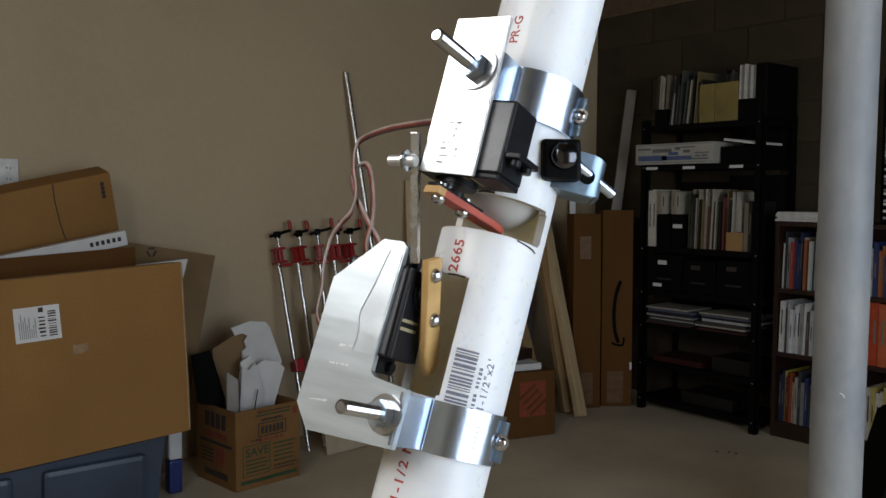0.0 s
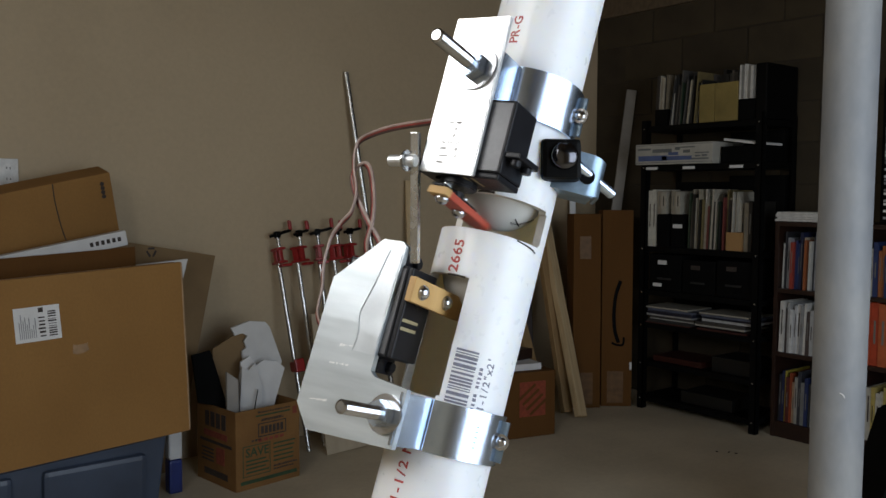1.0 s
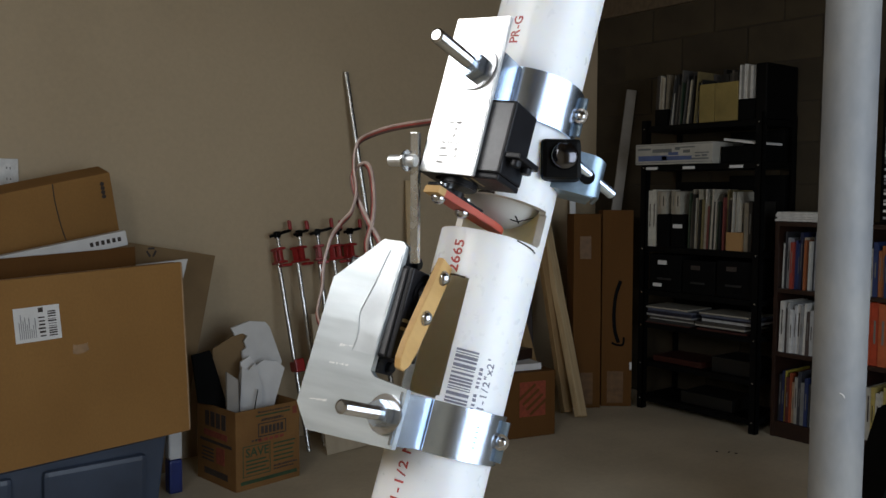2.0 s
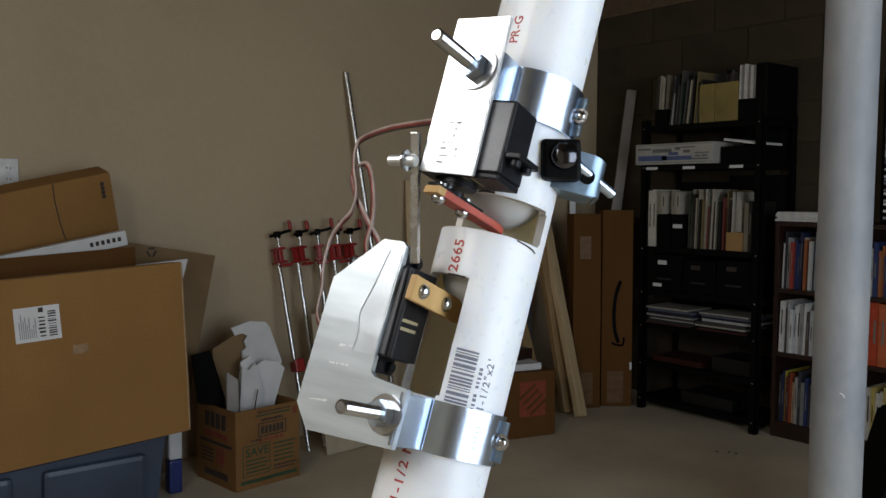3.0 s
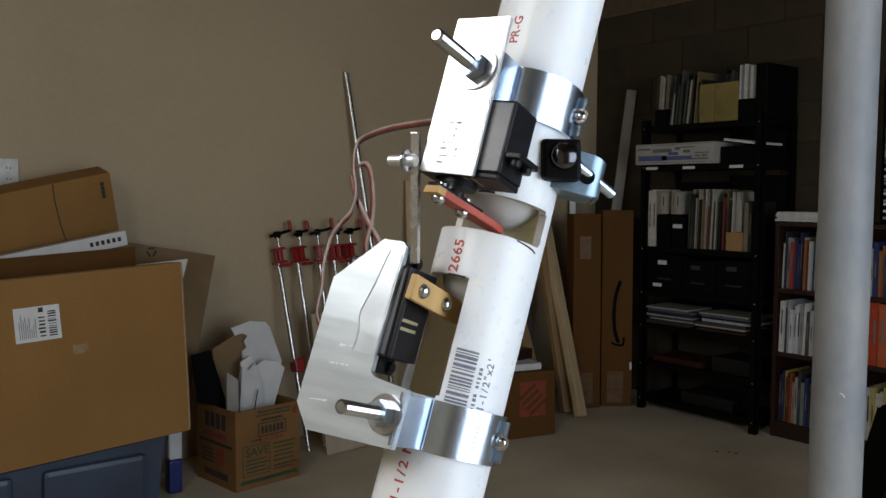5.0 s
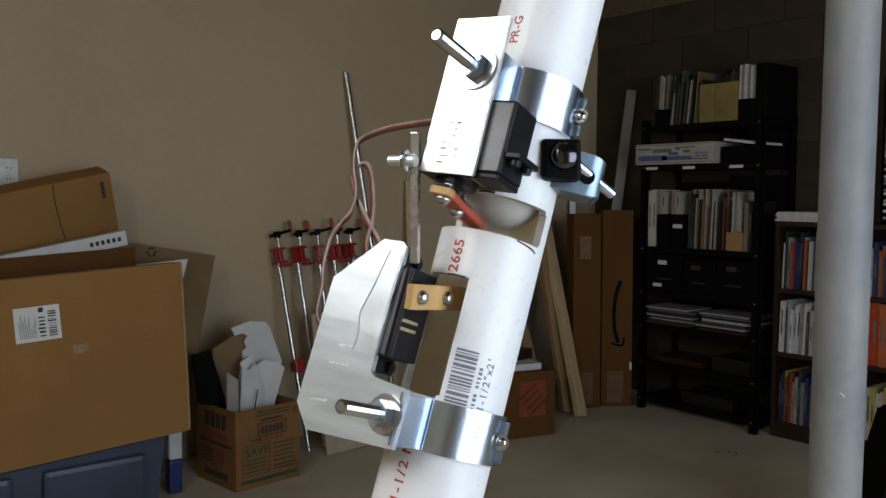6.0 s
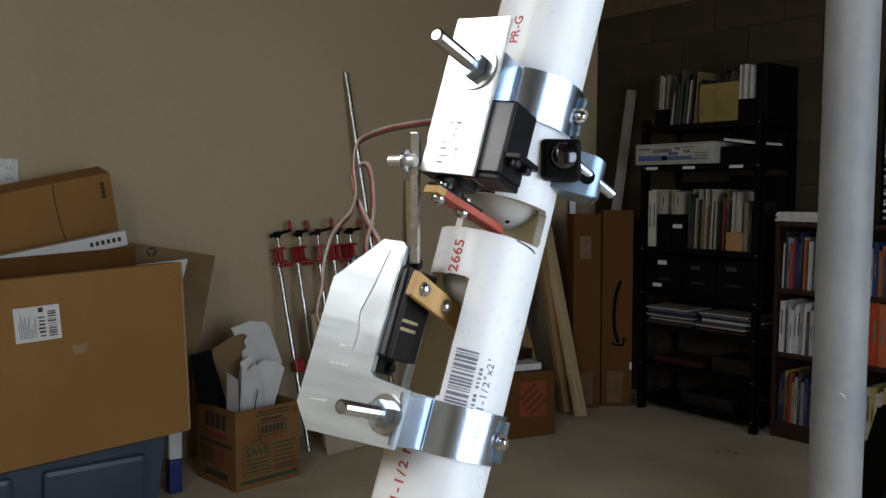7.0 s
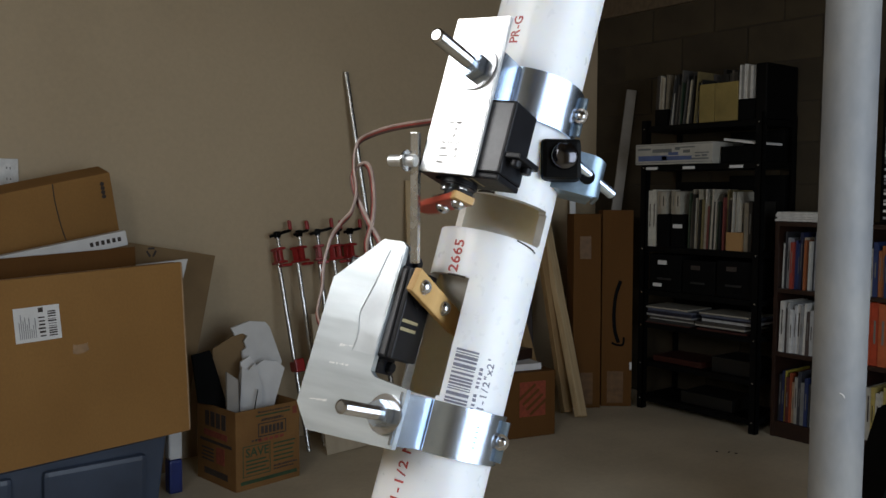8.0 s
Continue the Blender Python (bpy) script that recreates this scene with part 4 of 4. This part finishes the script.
t1 = tall(3.40, 3.16, -33, 0.15, 0.15, 1.04, 1.5, "tall narrow brown carton standing in the corner")
t2 = tall(3.555, 3.10, -40, 0.165, 0.14, 1.06, 1.5, "tall narrow brown carton with a curved printed mark")
bm = tube([(0.10, -0.0004, 0.68), (0.075, -0.0004, 0.60), (0.066, -0.0004, 0.50), (0.072, -0.0004, 0.41), (0.092, -0.0004, 0.345)], 0.010, 8)
for v in bm.verts:
    v.co.y *= 0.1
part("curved_mark", bm, BLACKCARD, t2, "dark curved printed line")
bm = tube([(0.055, -0.0004, 0.345), (0.08, -0.0004, 0.335), (0.115, -0.0004, 0.335), (0.12, -0.0004, 0.375)], 0.006, 8)
for v in bm.verts:
    v.co.y *= 0.1
part("curved_mark", bm, BLACKCARD, t2)
part("sticker", box(0.152, 0.164, -0.0015, 0, 0.2, 0.24), PAPER, t2)
part("tape", box(0.035, 0.095, -0.0012, 0, 0.80, 0.92), SHADETAPE, t1, "pale strip of packing tape")

# ---- black steel shelving ----
FX, Y0, Y1 = 3.70, 2.268, 2.972
unit = thing("shelving_unit", pose(FX, Y0, 0), "black steel shelving unit crowded with books and boxes", "shelving")
for x in (0.0, 0.27):
    for y in (0.0, Y1 - Y0 - 0.035):
        bm = box(x, x + 0.035, y, y + 0.004, 0, 1.53)
        add_box(bm, x if x == 0 else x + 0.031, (x + 0.004) if x == 0 else x + 0.035, y, y + 0.035, 0, 1.53)
        up = part("upright", bm, BLACK, unit)
SHELVES = (0.07, 0.26, 0.465, 0.64, 0.87, 1.297, 1.50)
for z in SHELVES:
    bm = box(0.005, 0.30, 0.006, Y1 - Y0 - 0.006, z - 0.028, z, 0.002)
    part("shelf", bm, BLACK, unit)
    for y in (0.018, Y1 - Y0 - 0.018):
        part("bolt_head", add_dome(bmesh.new(), (-0.001, y, z - 0.014), (-1, 0, 0), 0.005, 0.6, 10), CHROME, unit)
for y0, z in ((0.60, 1.272), (0.37, 1.272), (0.10, 1.272)):
    part("shelf_label", box(-0.0012, 0.004, y0, y0 + 0.07, z, z + 0.014), PAPER, unit, "small white paper label")


COLOURS = {}
DULLPRINT = material("dull_print", (0.2, 0.19, 0.17), 0.6)


def cover(rgb):
    key = tuple(round(c, 3) for c in rgb)
    if key not in COLOURS:
        COLOURS[key] = material("book_cover", rgb, 0.5, scale=30, amount=0.25, fine=200, bump=0.03)
    return COLOURS[key]


def book(x, y, z, t, d, h, rgb, lean=0.0, label="", group="", marks=True, rnd_=random):
    """A standing book: covers round a paper block, spine towards the room (-x), thickness along y."""
    b = thing("book", pose(x, y, z, lean, 0, 0), label, "book", group)
    bm = box(0, d, 0, 0.0025, 0, h)
    add_box(bm, 0, d, t - 0.0025, t, 0, h)
    add_box(bm, -0.0025, 0.0, 0, t, 0, h)
    part("cover", bm, cover(rgb), b)
    part("pages", box(0.0005, d - 0.004, 0.0026, t - 0.0026, 0.004, h - 0.004), PAPER, b)
    if marks and t > 0.012:
        light = sum(rgb) < 0.9
        part("spine_print", box(-0.0033, -0.0024, t * 0.38, t * 0.62, h * 0.35, h * (0.6 + 0.25 * rnd_.random())), DULLPRINT if light else DARKINK, b)
    return b


def row_of(x, ya, yb, z, hmin, hmax, palette, seed, label, group, lean=0.0, tmin=0.008, tmax=0.03, d=0.2, jitter=0.012, ordered=False):
    r = random.Random(seed)
    y, i = yb, 0
    while True:
        t = r.uniform(tmin, tmax)
        y -= t + 0.001
        if y < ya:
            break
        tint = palette[i % len(palette)] if ordered else r.choice(palette)
        i += 1
        book(x + r.uniform(0, jitter), y, z, t, d, r.uniform(hmin, hmax), tint, lean * r.uniform(0.4, 1), label, group, True, r)


PALE = [(0.42, 0.39, 0.32), (0.33, 0.29, 0.22), (0.02, 0.018, 0.015), (0.22, 0.185, 0.13), (0.04, 0.034, 0.028), (0.46, 0.43, 0.37)]
MIX = PALE + [(0.38, 0.34, 0.25), (0.44, 0.40, 0.32), (0.06, 0.08, 0.14), (0.15, 0.035, 0.03), (0.012, 0.012, 0.012), (0.02, 0.016, 0.012), (0.18, 0.14, 0.06), (0.03, 0.05, 0.03), (0.07, 0.06, 0.05), (0.015, 0.015, 0.015)]
DIM = [(0.084, 0.078, 0.072), (0.132, 0.12, 0.108), (0.036, 0.036, 0.036), (0.204, 0.192, 0.174), (0.018, 0.018, 0.018)]
SX = FX + 0.02
zt = SHELVES[6] + 0.001
row_of(SX, 2.83, 2.90, zt + 0.085, 0.16, 0.175, PALE, 3, "thin pale magazine standing on the top shelf", "magazines", 4, 0.006, 0.012)
solid("magazine_holder", box(0, 0.2, 0, 0.075, 0, 0.083, 0.002), BLACKCARD, pose(SX, 2.827, zt), "black card holder under magazines", "holder")
row_of(SX, 2.64, 2.82, zt, 0.20, 0.275, MIX + DIM[2:] + DIM[2:] + DIM, 5, "worn magazine standing on the top shelf", "magazines", 7, 0.004, 0.009, jitter=0.04)
row_of(SX + 0.12, 2.42, 2.64, zt, 0.24, 0.275, DIM, 6, "dark magazine standing behind the cartons", "magazines", 2, 0.008, 0.02, 0.12)
for y in (2.545, 2.415):
    c = carton("small_carton", 0.09, 0.128 if y < 2.5 else 0.088, 0.188, pose(SX, y, zt), "small yellow-brown carton on the top shelf", material("yellow_board", (0.27, 0.20, 0.058), 0.8, scale=8), 0.003)
row_of(SX, 2.325, 2.41, zt + 0.10, 0.15, 0.165, [(0.7, 0.69, 0.66), (0.6, 0.58, 0.54), (0.25, 0.24, 0.22)], 8, "pale booklet on the top shelf", "magazines", 2, 0.008, 0.014)
solid("magazine_holder", box(0, 0.2, 0, 0.09, 0, 0.098, 0.002), BLACKCARD, pose(SX, 2.323, zt), "black card holder under booklets", "holder")
solid("black_case", box(0, 0.27, 0, 0.06, 0, 0.26, 0.008), BLACK, pose(SX, 2.262, zt), "black equipment case on the top shelf", "case")
# black blocks added at the backs of three shelves, in place of shade
for za, y, w, h in ((SHELVES[4], 2.30, 0.31, 0.37), (SHELVES[4], 2.62, 0.32, 0.34), (SHELVES[5], 2.31, 0.30, 0.165), (SHELVES[2], 2.3, 0.63, 0.14)):
    carton("dark_box", 0.06, w, h, pose(SX + 0.242, y, za + 0.001), "black block in place of shade at the back of a shelf", BLACKCARD, 0.003)
# flat appliance box
z = SHELVES[5] + 0.001
pb = carton("flat_box", 0.27, 0.47, 0.105, pose(FX - 0.03, 2.515, z), "flat white product box with blue printing", material("printed_white_card", (0.44, 0.42, 0.37), 0.7, second=(0.36, 0.345, 0.3), scale=14), 0.002)
bm = bmesh.new()
for y0, y1, a, b in ((0.27, 0.45, 0.018, 0.045), (0.12, 0.30, 0.02, 0.04), (0.20, 0.26, 0.045, 0.06)):
    add_box(bm, -0.0015, 0, y0, y1, a, b, 0.0)
part("blue_print", bm, material("blue_print", (0.10, 0.14, 0.30), 0.6), pb)
bm = bmesh.new()
for y0, y1, a, b in ((0.37, 0.455, 0.074, 0.084), (0.02, 0.12, 0.02, 0.028), (0.02, 0.10, 0.05, 0.056), (0.1, 0.19, 0.08, 0.086), (0.24, 0.36, 0.06, 0.078), (0.0, 0.47, 0.097, 0.0995), (0.0, 0.47, 0.008, 0.0105), (0.03, 0.06, 0.034, 0.044), (0.07, 0.1, 0.034, 0.042), (0.13, 0.17, 0.055, 0.07), (0.19, 0.22, 0.07, 0.085)):
    add_box(bm, -0.0015, 0, y0, y1, a, b)
part("grey_print", bm, material("grey_print", (0.16, 0.17, 0.17), 0.6), pb)
solid("paper_sheet", box(0, 0.25, 0, 0.17, 0, 0.012, 0.002), PAPER, pose(SX, 2.32, z + 0.085, 0, 0, 0) @ pose(0, 0, 0, 8), "loose papers on a dark box", "papers")
solid("dark_box", box(0, 0.25, 0, 0.19, 0, 0.08, 0.003), BLACKCARD, pose(SX, 2.31, z), "dark blue-black box with papers on it", "box")
# the row of books
z = SHELVES[4] + 0.001
row_of(SX, 2.885, 2.935, z, 0.285, 0.30, [(0.62, 0.59, 0.5)], 1, "tall cream binder on the shelf", "shelf books", 0, 0.022, 0.024)
for y in (2.80, 2.71):
    solid("black_bin", box(0, 0.2, 0, 0.078, 0, 0.17, 0.004), BLACKCARD, pose(SX, y, z), "black card bin under pale folders", "bin")
    row_of(SX, y, y + 0.08, z + 0.172, 0.11, 0.12, PALE[:2], 11, "pale folder lying above a bin", "shelf books", 0, 0.02, 0.036, 0.18)
solid("bin_label", box(0, 0.0015, 0, 0.058, 0, 0.02), PAPER, pose(SX - 0.0016, 2.718, z + 0.10), "white label on a black bin", "label")
row_of(SX, 2.415, 2.70, z, 0.20, 0.30, MIX, 21, "worn paperback standing on the shelf", "shelf books", 2.5, 0.004, 0.011, jitter=0.035)
c = carton("small_carton", 0.1, 0.085, 0.09, pose(SX - 0.004, 2.375, z), "small plain brown carton between books", CARDL, 0.002)
row_of(SX + 0.02, 2.375, 2.465, z + 0.092, 0.13, 0.17, MIX, 22, "small book on a carton", "shelf books", 0, 0.01, 0.02, 0.1)
row_of(SX, 2.31, 2.372, z, 0.23, 0.27, PALE[2:4], 23, "pale ring binder on the shelf", "shelf books", 1, 0.014, 0.024)
# dark boxes with labels
z = SHELVES[3] + 0.001
for y, w, h in ((2.72, 0.2, 0.19), (2.52, 0.19, 0.17), (2.31, 0.2, 0.18)):
    bx = carton("dark_box", 0.24, w, h, pose(SX, y, z), "dark storage box with a small label", BLACKCARD, 0.004)
    part("box_label", box(-0.0015, 0, w * 0.45, w * 0.45 + 0.055, h * 0.72, h * 0.72 + 0.022), PAPER if y > 2.6 else DARKINK, bx)
    part("box_print", box(-0.0015, 0, w * 0.3, w * 0.75, h * 0.3, h * 0.36), material("faint_print", (0.014, 0.014, 0.014), 0.6), bx)
solid("bin_label", box(0, 0.0015, 0, 0.055, 0, 0.018), PAPER, pose(SX - 0.0016, 2.84, z + 0.02), "white label on a dark box", "label")
# lying magazines
z = SHELVES[2] + 0.001
r = random.Random(31)
PILE = [(0.08, 0.025, 0.02), (0.03, 0.03, 0.03), (0.45, 0.43, 0.38), (0.05, 0.045, 0.04), (0.5, 0.49, 0.47), (0.02, 0.02, 0.035), (0.09, 0.10, 0.14), (0.4, 0.37, 0.3)]
for y, n in ((2.66, 8), (2.33, 8)):
    h = 0.0
    for i in range(n):
        t = r.uniform(0.005, 0.014)
        solid("magazine", box(0, 0.21, 0, 0.28, 0, t, 0.001), cover(PILE[i % len(PILE)]), pose(SX + r.uniform(-0.014, 0.03), y + r.uniform(-0.02, 0.02), z + h), "magazine lying in a pile on the shelf", "magazine", "lying magazines")
        h += t + 0.0008
# dark low shelves
solid("red_case", box(0, 0.22, 0, 0.3, 0, 0.03, 0.003), cover((0.04, 0.008, 0.004)), pose(SX + 0.02, 2.6, SHELVES[1] + 0.001), "dull red flat case on a low shelf", "case")
solid("grey_case", box(0, 0.22, 0, 0.22, 0, 0.075, 0.003), cover((0.006, 0.0055, 0.0045)), pose(SX + 0.02, 2.32, SHELVES[1] + 0.001), "dull grey case on a low shelf", "case")
solid("grey_case", box(0, 0.22, 0, 0.3, 0, 0.06, 0.003), cover((0.006, 0.0055, 0.0045)), pose(SX + 0.02, 2.42, SHELVES[0] + 0.001), "dull grey case on the lowest shelf", "case")

# ---- dark wooden bookcases ----
BX, TOPZ = 3.76, 1.02


def bookcase(y0, y1, label):
    b = thing("bookcase", pose(BX, y0, 0), label, "bookcase")
    w, d = y1 - y0, 0.25
    for y in (0, w - 0.02):
        part("side", box(0, d, y, y + 0.02, 0, TOPZ, 0.0015), DARKWOOD, b)
    part("back", box(d - 0.006, d, 0.0205, w - 0.0205, 0.001, TOPZ - 0.001), DARKWOOD, b)
    for z in (0.055, 0.385, 0.685, TOPZ - 0.022):
        part("shelf", box(0.002, d - 0.0065, 0.0205, w - 0.0205, z, z + 0.02, 0.0015), DARKWOOD, b)
    part("plinth", box(0.006, 0.02, 0.0205, w - 0.0205, 0.0, 0.0545), DARKWOOD, b)
    return b


SPLIT = 1.845
bookcase(SPLIT, 2.225, "dark brown wooden bookcase full of books")
bookcase(0.93, SPLIT - 0.01, "dark brown wooden bookcase with red and yellow books")
r = random.Random(40)
h = TOPZ + 0.001
for i in range(4):
    t = r.uniform(0.008, 0.014)
    solid("magazine", box(0, 0.21, 0, 0.29, 0, t, 0.001), cover((0.66, 0.64, 0.60)), pose(BX + 0.005, 1.935 + r.uniform(-0.01, 0.01), h), "pale magazine in a pile on the bookcase", "magazine", "magazines on the bookcase")
    h += t + 0.0008
BRIGHT = [(0.465, 0.465, 0.45), (0.262, 0.262, 0.27), (0.022, 0.038, 0.12), (0.3, 0.03, 0.03), (0.022, 0.068, 0.225), (0.375, 0.33, 0.225), (0.315, 0.105, 0.03), (0.45, 0.435, 0.375), (0.03, 0.03, 0.038)]
TOPS = [(0.5, 0.49, 0.45), (0.03, 0.03, 0.035), (0.33, 0.33, 0.35), (0.26, 0.26, 0.3), (0.33, 0.05, 0.03), (0.02, 0.03, 0.10), (0.02, 0.05, 0.16), (0.015, 0.02, 0.06), (0.42, 0.36, 0.27), (0.30, 0.09, 0.03), (0.5, 0.46, 0.36)]
WHITES = [(0.62, 0.60, 0.55), (0.07, 0.05, 0.045), (0.40, 0.40, 0.39), (0.66, 0.66, 0.65), (0.52, 0.52, 0.52), (0.68, 0.68, 0.67), (0.3, 0.3, 0.3)]
LOWS = [(0.02, 0.02, 0.025), (0.016, 0.022, 0.07), (0.36, 0.29, 0.04), (0.10, 0.02, 0.015), (0.3, 0.06, 0.02), (0.38, 0.26, 0.16), (0.33, 0.31, 0.27), (0.04, 0.04, 0.048), (0.2, 0.2, 0.19), (0.018, 0.03, 0.10), (0.03, 0.03, 0.03), (0.5, 0.5, 0.48)]
row_of(BX + 0.012, SPLIT + 0.03, 2.20, 0.706, 0.20, 0.27, TOPS, 51, "hardback book standing in the bookcase", "bookcase books", 1.5, 0.006, 0.015, ordered=True, jitter=0.03)
row_of(BX + 0.012, SPLIT + 0.03, 2.20, 0.406, 0.20, 0.255, WHITES, 52, "white manual standing in the bookcase", "bookcase books", 2, 0.009, 0.022, ordered=True)
row_of(BX + 0.012, SPLIT + 0.03, 2.20, 0.076, 0.19, 0.26, LOWS, 53, "coloured book standing in the bookcase", "bookcase books", 1.5, 0.008, 0.018, ordered=True)
row_of(BX + 0.012, 1.0, SPLIT - 0.035, 0.706, 0.18, 0.25, BRIGHT[2:] + [(0.5, 0.4, 0.1)], 54, "book standing in the bookcase", "bookcase books", 0, 0.009, 0.024)
row_of(BX + 0.012, 1.0, SPLIT - 0.035, 0.406, 0.26, 0.275, [(0.5, 0.09, 0.025), (0.46, 0.06, 0.02), (0.5, 0.12, 0.04)], 55, "bright red volume standing in the bookcase", "bookcase books", 0, 0.03, 0.05)
row_of(BX + 0.012, 1.0, SPLIT - 0.06, 0.076, 0.2, 0.26, [(0.5, 0.47, 0.4), (0.45, 0.35, 0.1), (0.1, 0.12, 0.1), (0.4, 0.38, 0.36)], 56, "book leaning in the bookcase", "bookcase books", 0, 0.009, 0.024)
rack = thing("disc_rack", pose(BX + 0.02, 1.42, TOPZ + 0.001), "black disc rack packed with plastic cases", "rack")
part("case", box(0.012, 0.16, 0, 0.34, 0, 0.62, 0.004), BLACK, rack)
for i in range(40):
    part("disc_case", box(0, 0.0118, 0.02, 0.32, 0.02 + i * 0.0148, 0.03 + i * 0.0148), (BLACK, PAPER, cover((0.2, 0.2, 0.22)), cover((0.4, 0.4, 0.42)))[r.randrange(4)], rack)

# dark folding stand beside the post
solid("black_bag", sheet([(-0.1, 0.0), (0.3, 0.0), (0.3, 0.6), (0.06, 0.56)], -0.1, 0.1, 0.02), BLACKCARD, pose(2.39, 1.11, 0.0, 0, 0, -38.5), "black fabric bag on the floor by the post", "bag")

# crumbs on the floor
for x, y, r_ in ((3.355, 2.178, 20), (3.325, 2.213, 70), (3.375, 2.148, 130)):
    solid("wood_chip", sheet([(0, 0), (0.012, 0.001), (0.015, 0.004), (0.003, 0.005)], 0, 0.004, 0.0005), DARKWOOD, pose(x, y, 0.0, 0, 0, r_), "small dark wood chip on the floor", "chip", "chips on the floor")

# ---- block wall pieces ----
LX, LZ = 0.4, 0.2
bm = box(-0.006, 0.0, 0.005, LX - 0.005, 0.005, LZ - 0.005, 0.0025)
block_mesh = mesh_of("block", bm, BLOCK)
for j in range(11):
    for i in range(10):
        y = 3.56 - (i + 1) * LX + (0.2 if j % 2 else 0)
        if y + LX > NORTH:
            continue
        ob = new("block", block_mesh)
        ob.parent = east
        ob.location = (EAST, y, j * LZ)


def motions():
    low = {0.0: 67, 0.1: 96, 0.2: 106, 0.3: 89, 0.4: 51, 0.5: 16, 0.6: -11, 0.7: -8, 0.8: 16, 0.9: 16, 1.0: 1, 1.1: 3, 1.2: 4, 1.3: 4, 1.4: 5, 1.5: 6,
           1.6: 17, 1.7: 43, 1.8: 78, 1.9: 106, 2.0: 107, 2.1: 72, 2.2: 36, 2.3: 2, 2.4: -11, 2.5: 7, 2.6: 18, 2.7: 13, 2.8: 9, 2.9: 8, 3.0: 4, 3.1: 3, 3.2: 3,
           3.3: 14, 3.4: 46, 3.5: 81, 3.6: 107, 3.7: 108, 3.8: 72, 3.9: 34, 4.0: 0, 4.1: -12, 4.2: 8, 4.3: 19, 4.4: 11, 4.5: 0, 4.6: 4, 4.7: 5,
           5.0: 5, 5.1: 12, 5.2: 44, 5.3: 79, 5.4: 106, 5.5: 108, 5.6: 84, 5.7: 50, 5.8: 19, 5.9: -12, 6.0: -11, 6.1: 14, 6.2: 20, 6.3: 3, 6.4: 3, 6.5: 4,
           6.7: 5, 6.9: 7, 7.0: 10, 7.1: 42, 7.2: 74, 7.3: 108, 7.4: 107, 7.5: 77, 7.6: 40, 7.7: 5, 7.8: -12, 7.9: 5, 8.0: 16}
    top = {0.0: -12, 0.6: -12, 0.7: 24, 0.8: 57, 0.9: 44, 1.0: 2, 1.1: -11, 1.2: -12, 2.3: -12, 2.4: 8, 2.5: 50, 2.6: 55, 2.7: 10, 2.8: -12, 4.1: -12, 4.2: 32, 4.3: 57, 4.4: 34, 4.5: -5,
           4.6: -12, 5.9: -12, 6.0: 8, 6.1: 57, 6.2: 46, 6.3: 0, 6.4: -12, 7.8: -12, 7.9: 26, 8.0: 57}
    up = Vector((0, 0, LIFT))
    walk(low_gate, [(t, Matrix.Translation(up + LOWPIVOT * 0.001) @ pose(0, 0, 0, -a)) for t, a in sorted(low.items())])
    walk(top_gate, [(t, Matrix.Translation(up + TOPPIVOT * 0.001) @ pose(0, 0, 0, -5.6, 2.0, 0) @ pose(0, 0, 0, 0, 0, a - 1.8)) for t, a in sorted(top.items())])
    # each ball waits on the red gate, drops onto the tan one, then runs out to the pipe's foot
    g = gate.matrix_basis

    def at(z, turn=0):
        return g @ pose(0, 0, LIFT + z * 0.001, turn, 0, 0)

    def run(ball, n, arrive, red, tan):
        """arrive: rows before it rests on the red gate; red, tan: when each gate lets it go."""
        rows = [(t, at(z, q)) for t, z, q in arrive] + [(red, at(25)), (red + 0.05, at(20, 10)), (red + 0.1, at(6, 30)), (red + 0.15, at(-16.5, 50))]
        if tan:
            rows += [(tan, at(-16.5, 50)), (tan + 0.1, at(-65, 70)), (tan + 0.2, at(-212, 85)), (tan + 0.3, at(-457, 70)), (tan + 0.4, at(-800, 50)), (tan + 0.48, at(-1154 + 39 * n, 20)), (8.0, at(-1154 + 39 * n, 20))]
        else:
            rows += [(8.0, at(-16.5, 50))]
        walk(ball, [r for r in rows if r[0] <= 8.0])
    run(balls[0], 0, [(0.0, 25, 0)], 0.66, 1.72)
    run(balls[1], 1, [(0.0, 64, 60), (0.68, 64, 60), (0.75, 50, 50), (0.84, 21.5, 20), (0.95, 22, 8), (1.05, 25, 0)], 2.42, 3.42)
    run(balls[2], 2, [(0.0, 103, 60), (0.68, 103, 60), (0.9, 63, 50), (2.44, 63, 50), (2.6, 21.5, 20), (2.75, 25, 0)], 4.12, 5.22)
    run(balls[3], 3, [(0.0, 142, 60), (0.68, 142, 60), (0.9, 102, 50), (2.44, 102, 50), (2.7, 63, 30), (4.14, 63, 30), (4.3, 21.5, 20), (4.5, 25, 0)], 6.05, 7.08)
    run(balls[4], 4, [(0.0, 300, 60), (6.1, 300, 60), (6.2, 240, 50), (6.3, 110, 30), (6.38, 25, 0)], 7.84, 0)


motions()
